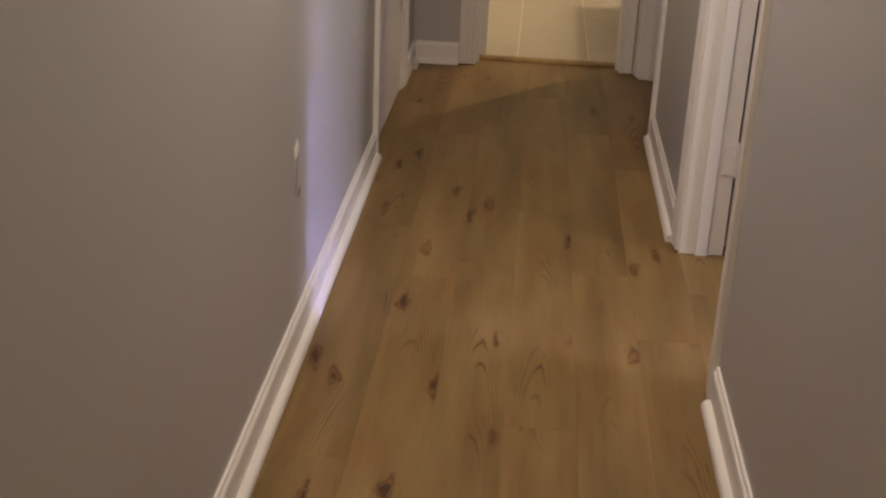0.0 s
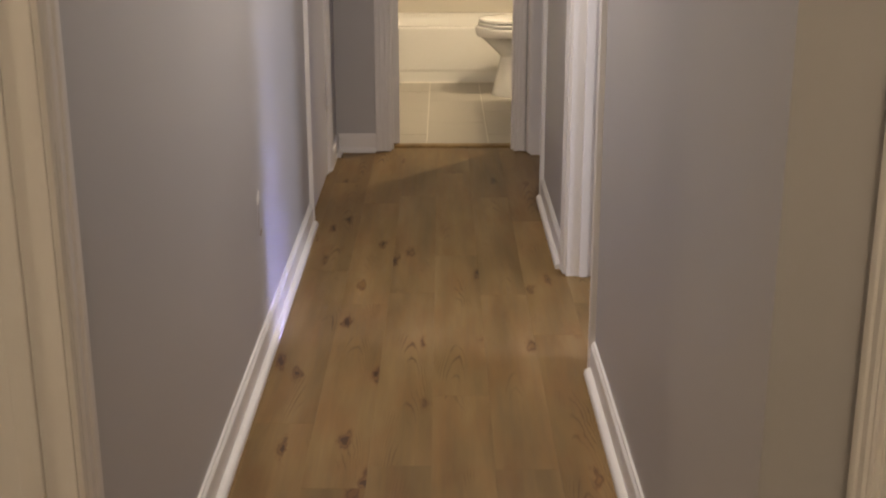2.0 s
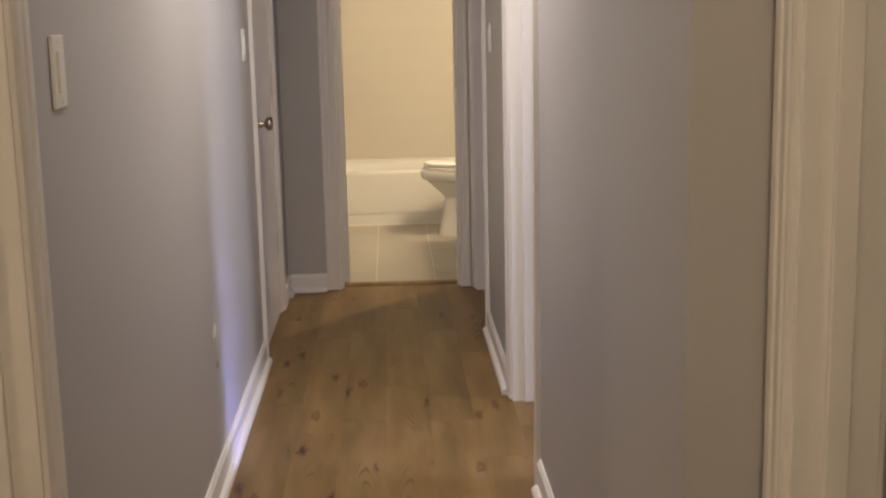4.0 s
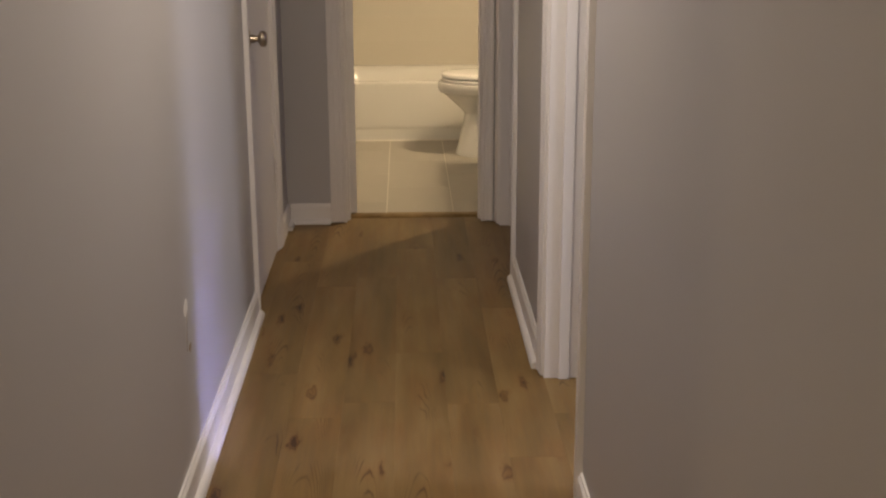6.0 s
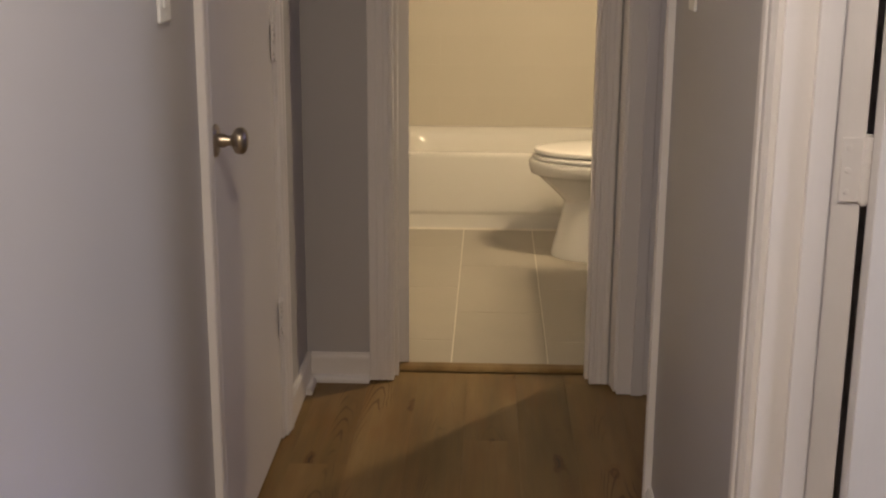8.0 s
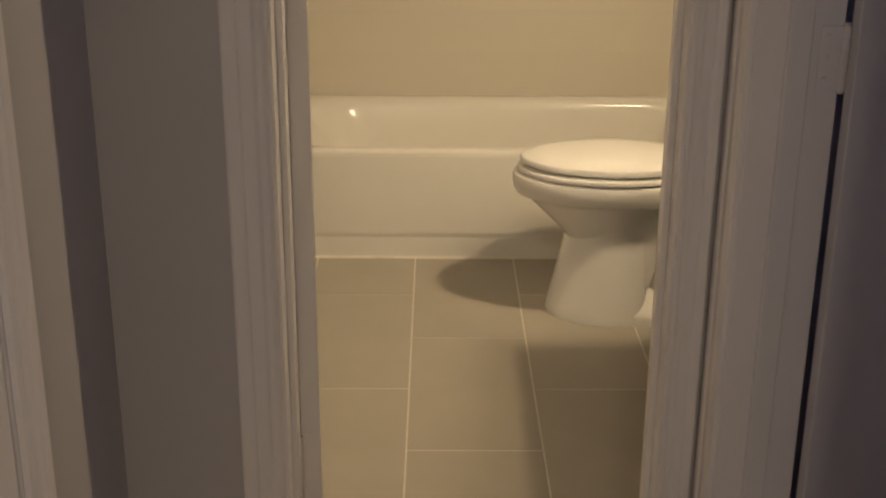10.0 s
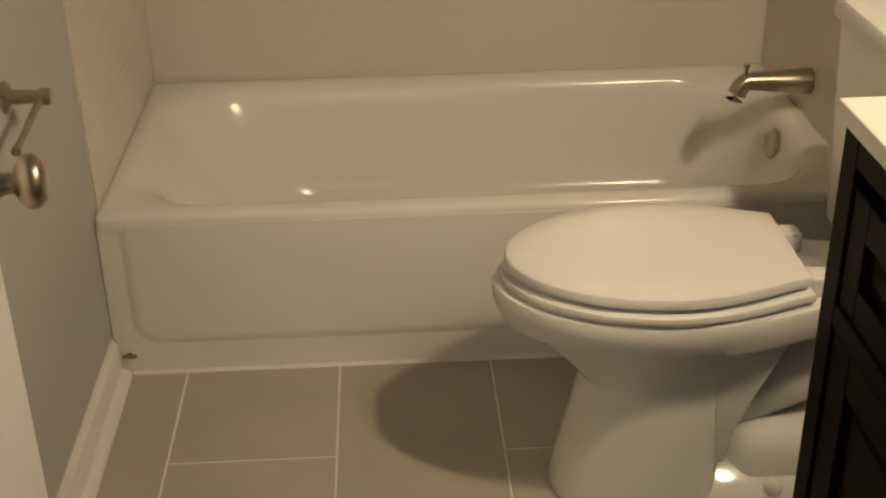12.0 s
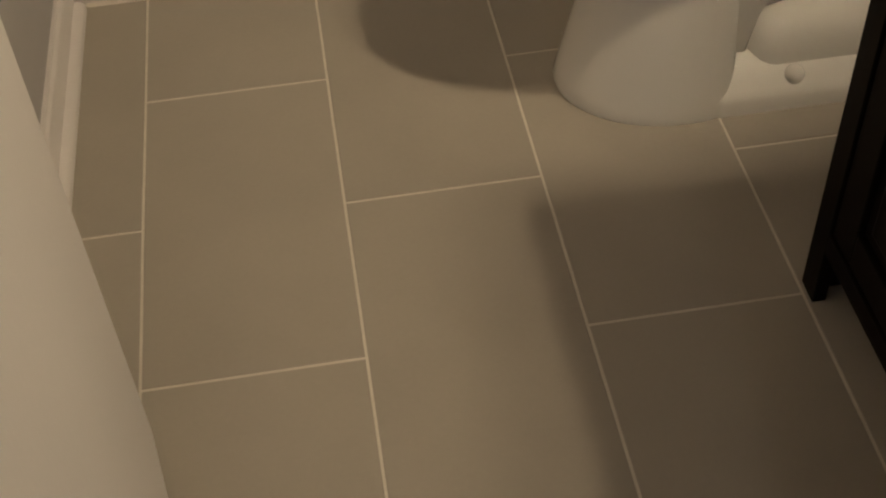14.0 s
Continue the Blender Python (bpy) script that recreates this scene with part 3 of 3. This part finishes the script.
rings = [[bm.verts.new((x, TY0 + y, z)) for x, z in rounded(TX0 + 0.042 + i, 0.068 + i, TX1 - 0.042 - i, RIM + 0.02, 0.055, 8)] for i, y in rows]
for ring in rings:
    for v in ring:
        v.co.z = min(v.co.z, RIM - 0.018)
skin(bm, rings)
part("apron_panel", bm, ENAMEL, tub, smooth=True)
bm = lathe(bmesh.new(), [(0.034, 0.0), (0.034, 0.004), (0.028, 0.009), (0.002, 0.010)], axis="x", n=28)
bm.transform(Tr(TX1 - 0.072, 1.39, 0.292) @ Matrix.Rotation(radians(10), 4, "Y") @ Rz(180))
part("overflow_plate", bm, NICKEL, tub, "round nickel overflow plate", smooth=True)
bm = lathe(bmesh.new(), [(0.032, 0.0), (0.03, 0.004), (0.01, 0.006), (0.002, 0.006)], n=24)
bm.transform(Tr(1.22, 1.37, 0.055))
part("drain", bm, NICKEL, tub, smooth=True)

spout = thing("tub_spout", (1.5425, 1.39, 0.436), label="brushed nickel tub spout with a diverter pin", category="faucet")
bm = bmesh.new()
rings = []
for x, zc, r in ((0, 0, 0.0285), (-0.004, 0, 0.0295), (-0.05, 0.001, 0.0262), (-0.10, 0.003, 0.0225), (-0.132, 0.004, 0.0200), (-0.142, 0.004, 0.0190)):
    rings.append([bm.verts.new((x, r * math.cos(a), zc + r * math.sin(a))) for a in [2 * math.pi * i / 24 for i in range(24)]])
skin(bm, rings)
part("body", bm, NICKEL, spout, smooth=True)
bm = bmesh.new()
tube(bm, [(-0.128, 0, 0.006), (-0.142, 0, 0.003), (-0.152, 0, -0.008), (-0.160, 0, -0.024), (-0.164, 0, -0.038)], [0.0185, 0.0195, 0.0205, 0.0205, 0.0195], 22)
part("outlet", bm, NICKEL, spout, smooth=True)
part("diverter", lathe(bmesh.new(), [(0.004, 0.02), (0.004, 0.034), (0.0075, 0.036), (0.0075, 0.041), (0.004, 0.043)], origin=(-0.143, 0, 0), n=14), NICKEL, spout, smooth=True)
bolt = thing("apron_bolt", (0.080, 1.0035, 0.044), label="dark corroded bolt in the corner of the tub apron", category="bolt")
part("washer", lathe(bmesh.new(), [(0.006, 0), (0.0055, -0.003), (0.001, -0.004)], axis="y", n=10), DARK, bolt)
part("shank", boxes((-0.014, -0.005, -0.005, 0.014, -0.0005, 0.003), bevel=0.0015), BRASS, bolt)
part("caulk_bead", prism(bmesh.new(), [(0, 0.0), (0.006, 0.0), (0.0, 0.006)], lambda u, v, w: (w, TY0 + 0.004 - u, v), 0.082, 1.54), GROUT, tub, "thin bead of caulk along the floor")

# ---- toilet ----
TCY = 0.607
toilet = thing("toilet", label="white porcelain two-piece toilet with the lid closed", category="toilet")


def egg(xc, af, ab, w, n=40, power=2.3):
    """Outline with a rounder front (towards -x) and a squarer back."""
    out = []
    for i in range(n):
        a = 2 * math.pi * i / n
        c, s = math.cos(a), math.sin(a)
        if c < 0:
            x, y = -af * abs(c) , w * math.copysign(abs(s), s)
        else:
            x, y = ab * abs(c) ** (2 / power), w * math.copysign(abs(s) ** (2 / power), s)
        out.append((xc + x, TCY + y))
    return out


def eggs(rows, power=2.3):
    bm = bmesh.new()
    return skin(bm, [[bm.verts.new((x, y, z)) for x, y in egg(xc, af, ab, w, power=power)] for z, xc, af, ab, w in rows])


part("bowl", eggs([(0.18, 1.045, 0.100, 0.10, 0.090), (0.215, 1.045, 0.112, 0.128, 0.100), (0.245, 1.045, 0.132, 0.160, 0.106), (0.275, 1.048, 0.165, 0.175, 0.112), (0.305, 1.051, 0.200, 0.185, 0.122), (0.330, 1.054, 0.230, 0.192, 0.128), (0.344, 1.056, 0.250, 0.200, 0.138),
                   (0.3485, 1.057, 0.259, 0.205, 0.150), (0.3505, 1.058, 0.272, 0.211, 0.166), (0.362, 1.058, 0.278, 0.215, 0.1725), (0.380, 1.058, 0.282, 0.219, 0.177), (0.399, 1.058, 0.283, 0.219, 0.178), (0.406, 1.058, 0.280, 0.217, 0.175), (0.409, 1.058, 0.274, 0.211, 0.169)]), PORCELAIN, toilet, smooth=True)
part("pedestal", eggs([(0.0, 1.06, 0.184, 0.094, 0.146), (0.008, 1.06, 0.186, 0.095, 0.148), (0.03, 1.06, 0.180, 0.095, 0.144), (0.09, 1.06, 0.165, 0.096, 0.135), (0.16, 1.06, 0.148, 0.100, 0.126), (0.21, 1.06, 0.138, 0.108, 0.119), (0.25, 1.062, 0.134, 0.130, 0.113), (0.29, 1.066, 0.134, 0.150, 0.112), (0.32, 1.07, 0.134, 0.165, 0.116)], power=3.4), PORCELAIN, toilet, smooth=True)
# the foot: a low kerb whose top slopes up towards the trapway
bm = bmesh.new()
skin(bm, [[bm.verts.new((x, y, z)) for x, y in rounded(1.10, TCY - h, 1.42, TCY + h, 0.02)] for z, h in ((0, 0.142), (0.024, 0.142), (0.033, 0.138), (0.040, 0.130), (0.078, 0.088), (0.084, 0.075), (0.086, 0.05))])
part("foot", bm, PORCELAIN, toilet, smooth=True)
for s in (-1, 1):
    bm = lathe(bmesh.new(), [(0.016, -0.004), (0.016, 0.006), (0.013, 0.013), (0.006, 0.017), (0.0005, 0.018)], n=20)
    bm.transform(Tr(1.240, TCY + s * 0.117, 0.050) @ Matrix.Rotation(radians(-s * 25), 4, "X"))
    part("bolt_cap", bm, PORCELAIN, toilet, "round white bolt cap", smooth=True)
# the trapway: an arm that climbs back from the pedestal, and the outlet bulge that falls to the foot
tw = bmesh.new()
tube(tw, [(1.10, TCY, 0.150), (1.17, TCY, 0.165), (1.24, TCY, 0.195), (1.31, TCY, 0.225), (1.37, TCY, 0.235), (1.43, TCY, 0.215), (1.455, TCY, 0.15), (1.455, TCY, 0.07)], [0.058, 0.060, 0.062, 0.064, 0.065, 0.066, 0.068, 0.07], 24)
part("trapway", tw, PORCELAIN, toilet, smooth=True)
bm = bmesh.new()
skin(bm, [[bm.verts.new((x, TCY + y, z)) for x, y in rounded(1.165 + a, -0.104 + a, 1.44, 0.104 - a, 0.05 - 0.3 * a)] for z, a in ((0.03, 0), (0.085, 0.0), (0.112, 0.006), (0.130, 0.018), (0.140, 0.034), (0.144, 0.055))])
part("outlet_bulge", bm, PORCELAIN, toilet, smooth=True)
for s in (-1, 1):
    bm = prism(bmesh.new(), [(1.10, 0.10), (1.158, 0.10), (1.160, 0.17), (1.185, 0.235), (1.225, 0.30), (1.25, 0.345), (1.10, 0.345)], lambda u, v, w: (u, TCY + w, v), s * 0.098 - 0.012, s * 0.098 + 0.010)
    bmesh.ops.bevel(bm, geom=list(bm.edges), offset=0.007, segments=3, profile=0.5, affect="EDGES")
    part("bowl_web", bm, PORCELAIN, toilet, smooth=True)
deck = [(1.12, 0.166), (1.17, 0.158), (1.21, 0.146), (1.26, 0.128), (1.31, 0.112), (1.36, 0.101), (1.42, 0.097), (1.50, 0.097)]
deck = deck + [(x, -y) for x, y in deck[::-1]]
bm = bmesh.new()
skin(bm, [[bm.verts.new((x, TCY + math.copysign(abs(y) - i, y), z)) for x, y in deck] for z, i in ((0.342, 0.012), (0.345, 0.004), (0.351, 0.0), (0.396, -0.002), (0.402, 0.001), (0.405, 0.009))])
part("tank_deck", bm, PORCELAIN, toilet, smooth=True)


def seat_outline(xc, af, back, w, wb, n=36):
    front = [(xc - af * math.sin(a), w * math.cos(a)) for a in [math.pi * i / n for i in range(n + 1)]]
    rear = []
    for i in range(1, 13):
        s = i / 12
        rear.append((xc + (back - xc) * s, -(wb + (w - wb) * math.cos(math.pi / 2 * s) ** 1.15)))
    rear += [(x, -y) for x, y in rear[::-1]]
    return [(x, TCY + y) for x, y in front + rear]


def slab(rows):
    """rows: inset and z; the seat's outline shrunk by each inset."""
    bm = bmesh.new()
    rings = [[bm.verts.new((x, y, z)) for x, y in seat_outline(1.055, 0.267 - i, 1.268 - i, 0.179 - i, 0.122 - i)] for i, z in rows]
    return skin(bm, rings)


part("seat_ring", slab([(0.016, 0.410), (0.005, 0.4105), (0.001, 0.414), (0.0, 0.419), (0.002, 0.4255), (0.010, 0.428)]), SEAT, toilet, smooth=True)
part("lid", slab([(0.030, 0.4345), (0.013, 0.4345), (0.008, 0.438), (0.007, 0.446), (0.010, 0.453), (0.018, 0.4570), (0.05, 0.4605), (0.11, 0.4625)]), SEAT, toilet, smooth=True)
for s in (-1, 1):
    part("seat_hinge", box(bmesh.new(), 1.266, TCY + s * 0.075 - 0.022, 0.404, 1.300, TCY + s * 0.075 + 0.022, 0.440, bevel=0.006), SEAT, toilet)
bm = bmesh.new()
skin(bm, [[bm.verts.new((x, y, z)) for x, y in rounded(1.375 - i, TCY - 0.185 - j, 1.530, TCY + 0.185 + j, 0.035)] for z, i, j in ((0.403, -0.01, -0.015), (0.42, 0, 0), (0.775, 0.018, 0.012))])
part("tank", bm, PORCELAIN, toilet, smooth=True)
bm = bmesh.new()
skin(bm, [[bm.verts.new((x, y, z)) for x, y in rounded(1.345 + i, TCY - 0.208 + i, 1.540 - i, TCY + 0.208 - i, 0.045)] for z, i in ((0.775, 0.006), (0.780, 0.0), (0.800, 0.0), (0.810, 0.005), (0.814, 0.014), (0.815, 0.04))])
part("tank_lid", bm, PORCELAIN, toilet, smooth=True)
lv = bmesh.new()
tube(lv, [(1.352, TCY - 0.14, 0.70), (1.335, TCY - 0.14, 0.70), (1.328, TCY - 0.12, 0.70), (1.328, TCY - 0.06, 0.695)], [0.008, 0.007, 0.006, 0.007], 10)
part("flush_lever", lv, NICKEL, toilet, "nickel flush lever", smooth=True)
hs = bmesh.new()
tube(hs, [(1.545, TCY - 0.26, 0.16), (1.50, TCY - 0.26, 0.16), (1.47, TCY - 0.25, 0.19), (1.455, TCY - 0.20, 0.28), (1.455, TCY - 0.16, 0.385)], 0.006, 10)
tagged(part("supply_hose", hs, NICKEL, smooth=True), "braided metal water supply hose behind the toilet", "hose")

# ---- vanity ----
VX, VY0, VY1, VH = 1.122, -0.50, 0.105, 0.870
van = thing("vanity_cabinet", (0, 0, 0), label="espresso brown wooden bathroom vanity cabinet with framed fronts", category="cabinet")
part("body", boxes((VX + 0.02, VY0, 0.0, 1.548, VY0 + 0.018, VH), (VX + 0.02, VY1 - 0.018, 0.0, 1.548, VY1, VH), (1.53, VY0 + 0.018, 0.02, 1.546, VY1 - 0.018, VH), (VX + 0.02, VY0 + 0.018, 0.10, 1.53, VY1 - 0.018, 0.118), (VX + 0.075, VY0 + 0.018, 0.0, VX + 0.09, VY1 - 0.018, 0.10), bevel=0.001), DARK_WOOD, van)
part("face_frame", boxes((VX, VY0, 0.0, VX + 0.02, VY0 + 0.042, VH), (VX, VY1 - 0.042, 0.0, VX + 0.02, VY1, VH), (VX, VY0 + 0.042, VH - 0.035, VX + 0.02, VY1 - 0.042, VH), (VX, VY0 + 0.042, 0.635, VX + 0.02, VY1 - 0.042, 0.665), (VX, VY0 + 0.042, 0.10, VX + 0.02, VY1 - 0.042, 0.135), bevel=0.0015), DARK_WOOD, van)


def framed_front(name, y0, y1, z0, z1, rail, label):
    """An inset cabinet front: four rails, then a bevel down to a sunken panel."""
    f = VX + 0.003
    bm = bmesh.new()
    r = [[bm.verts.new((x, *p)) for p in ((y0 + rail + i, z0 + rail + i), (y1 - rail - i, z0 + rail + i), (y1 - rail - i, z1 - rail - i), (y0 + rail + i, z1 - rail - i))] for i, x in ((-0.001, f + 0.016), (-0.001, f + 0.010), (0.014, f + 0.010), (0.022, f + 0.006), (0.024, f + 0.006))]
    e = part(name, skin(bm, r), DARK_WOOD, van, label)
    for what, row in (("stile", (y0, z0, y0 + rail, z1)), ("stile", (y1 - rail, z0, y1, z1)), ("rail", (y0 + rail, z0, y1 - rail, z0 + rail)), ("rail", (y0 + rail, z1 - rail, y1 - rail, z1))):
        part(what, box(bmesh.new(), f, row[0], row[1], f + 0.017, row[2], row[3], bevel=0.002), DARK_WOOD, e)
    return e


framed_front("drawer_front", VY0 + 0.046, VY1 - 0.046, 0.664, 0.811, 0.045, "false drawer front with a sunken panel")
framed_front("cabinet_door", VY0 + 0.046, VY1 - 0.046, 0.139, 0.631, 0.055, "framed cabinet door with a sunken panel")
bm = box(bmesh.new(), VX - 0.007, VY0 - 0.015, VH + 0.001, 1.548, VY1 + 0.016, VH + 0.024, bevel=0.003)
tagged(part("bathroom_countertop", bm, COUNTER), "white cultured marble top on the dark vanity", "countertop")
bar = thing("vanity_light", (1.548, -0.11, 1.84), label="warm vanity light with two globes above the basin", category="wall light")
part("back_plate", box(bmesh.new(), -0.012, -0.07, 0.03, 0, 0.07, 0.10, bevel=0.006), NICKEL, bar)
part("globe", lathe(bmesh.new(), [(0.018, 0.062), (0.03, 0.055), (0.05, 0.08), (0.055, 0.11), (0.035, 0.15), (0.002, 0.16)], origin=(-0.058, 0, 0), n=22), GLOW_WARM, bar, smooth=True)
part("globe", lathe(bmesh.new(), [(0.016, 0.062), (0.026, 0.055), (0.042, 0.08), (0.046, 0.105), (0.03, 0.135), (0.002, 0.142)], origin=(-0.058, 0, -0.24), n=22), GLOW_WARM, bar, smooth=True)
ar = bmesh.new()
tube(ar, [(-0.025, 0, 0.06), (-0.058, 0, 0.06)], 0.008, 10)
part("arm", ar, NICKEL, bar)

# empty paper holder on the west wall
ph = thing("toilet_paper_holder", (0.05, 0.62, 0.742), label="empty brushed nickel toilet paper holder on the grey wall", category="paper holder")
part("wall_post", lathe(bmesh.new(), [(0.024, 0), (0.024, 0.005), (0.018, 0.009), (0.011, 0.012), (0.010, 0.05), (0.013, 0.053), (0.013, 0.066), (0.010, 0.069), (0.001, 0.07)], axis="x", n=22), NICKEL, ph, smooth=True)
pa = bmesh.new()
tube(pa, [(0.055, 0.0, 0), (0.055, -0.03, -0.004), (0.055, -0.14, -0.018), (0.055, -0.165, -0.019)], [0.007, 0.006, 0.006, 0.0075], 12)
part("arm", pa, NICKEL, ph, smooth=True)

# ---- tub surround tiles, floor tiles and floor boards ----
cache = {}


def piece(name, x0, x1, y0, y1, z0, z1, mat, parent, bevel=0.0012, axis="z"):
    """A bevel-edged rectangular piece; alike pieces share one mesh."""
    w, d = x1 - x0, y1 - y0
    key = (mat.name, axis, round(w, 4), round(d, 4))
    if key not in cache:
        bm = bmesh.new()
        t = z1 - z0
        lo = [(-w / 2, -d / 2, -t), (w / 2, -d / 2, -t), (w / 2, d / 2, -t), (-w / 2, d / 2, -t)]
        b = bevel
        rows = [lo, [(x, y, -b) for x, y, _ in lo], [(x - math.copysign(b, x), y - math.copysign(b, y), 0) for x, y, _ in lo]]
        put = {"z": lambda p: p, "-y": lambda p: (p[0], -p[2], p[1]), "x": lambda p: (p[2], p[0], p[1]), "-x": lambda p: (-p[2], -p[0], p[1])}[axis]
        skin(bm, [[bm.verts.new(put(p)) for p in r] for r in rows])
        bmesh.ops.recalc_face_normals(bm, faces=bm.faces)
        me = bpy.data.meshes.new(name)
        bm.to_mesh(me)
        bm.free()
        me.materials.append(mat)
        cache[key] = me
    ob = new(name, cache[key])
    cx, cy = (x0 + x1) / 2, (y0 + y1) / 2
    return ob, cx, cy


def lay(name, x0, x1, y0, y1, area, top, thick, mat, parent, bevel):
    """A floor piece, cut to the area (x0, y0, x1, y1)."""
    x0, x1, y0, y1 = max(x0, area[0]), min(x1, area[2]), max(y0, area[1]), min(y1, area[3])
    if x1 - x0 < 0.006 or y1 - y0 < 0.006:
        return
    ob, cx, cy = piece(name, x0, x1, y0, y1, top - thick, top, mat, parent, bevel)
    ob.location, ob.parent = (cx, cy, top), parent


# tub surround: large glazed tiles on three walls
def surround(name, axis, face, lo, hi, label):
    e = tagged(part(name, {"-y": lambda: boxes((lo, face, RIM - 0.01, hi, face + 0.004, 2.1)), "x": lambda: boxes((face - 0.004, lo, RIM - 0.01, face, hi, 2.1)), "-x": lambda: boxes((face, lo, RIM - 0.01, face + 0.004, hi, 2.1))}[axis](), WALL_GROUT), label, "wall tiling", kind="structure")
    W, H, g = 0.305, 0.152, 0.0008
    k = 0
    z = RIM + 0.004
    while z < 2.09:
        h1 = min(z + H - g, 2.098)
        u = lo - (W / 2 if k % 2 else 0)
        while u < hi:
            a, b = max(u, lo + 0.0006), min(u + W - g, hi - 0.0006)
            if b - a > 0.01:
                ob, c, d = piece("tile", a, b, z, h1, -0.005, 0, WALL_TILE, e, 0.0003, axis)
                ob.parent = e
                ob.location = {"-y": (c, face - 0.0008, d), "x": (face + 0.0008, c, d), "-x": (face - 0.0008, c, d)}[axis]
            u += W
        z += H
        k += 1


surround("wall_tiling_north", "-y", 1.756, 0.0545, 1.5455, "cream glazed tiles on the wall behind the tub")
surround("wall_tiling_west", "x", 0.054, 1.036, 1.756, "cream glazed tiles on the wall at the tub's head")
surround("wall_tiling_east", "-x", 1.546, 1.0, 1.756, "cream glazed tiles on the faucet wall of the tub")

bath_floor = tagged(part("floor_bathroom", boxes((0.03, -0.775, -0.012, 1.56, 1.03, -0.0010)), GROUT), "grey-beige rectangular floor tiles with pale grout", "floor", kind="structure")
S, LT, g = 0.308, 0.6155, 0.0019
for k in range(-1, 5):
    x0 = 0.192 + S * (k - 1)
    y = 1.0 - 0.302 if k % 2 else 1.0 - 0.302 - LT / 2
    y += 2 * LT
    while y > -0.8:
        lay("tile", x0 + g, x0 + S - g, y - LT + g, y - g, (0.03, -0.768, 1.56, 1.02), 0.0, 0.008, TILE, bath_floor, 0.0012)
        y -= LT

hall_floor = tagged(part("floor_hallway", boxes((-0.05, -8.42, -0.0122, 1.13, END + 0.075, -0.004)), SUBFLOOR), "oak-look vinyl plank floor of the hallway", "floor", kind="structure")
PW, PL = 0.1495, 1.22
joints = [-3.45, -2.75, -3.09, -4.20, -3.80, -3.00, -3.36, -4.3]
for k in range(8):
    x0 = 0.403 + PW * (k - 3)
    y = joints[k] - 5 * PL
    while y < END + 0.08:
        lay("plank", x0 + 0.0001, x0 + PW - 0.0001, y + 0.0001, y + PL - 0.0001, (-0.05, -8.42, 1.13, END + 0.075), 0.0, 0.004, OAK, hall_floor, 0.00012)
        y += PL
for name, area, label in (("floor_bedroom", (1.13, -5.2, 4.4, -2.68), "oak-look bedroom floor"), ("floor_second_bedroom", (1.13, -2.68, 3.9, END + 0.05), "oak-look small bedroom floor"),
                          ("floor_side_room", (-3.2, -8.4, -0.05, -3.9), "oak-look side room floor"), ("floor_closet", (-0.75, -2.65, -0.05, -0.9), "oak-look closet floor"), ("floor_alcove", (1.13, -8.4, 2.4, -5.2), "oak-look floor beyond the doorway")):
    tagged(part(name, boxes((area[0], area[1], -0.012, area[2], area[3], -0.0005)), OAK), label, "floor", kind="structure")
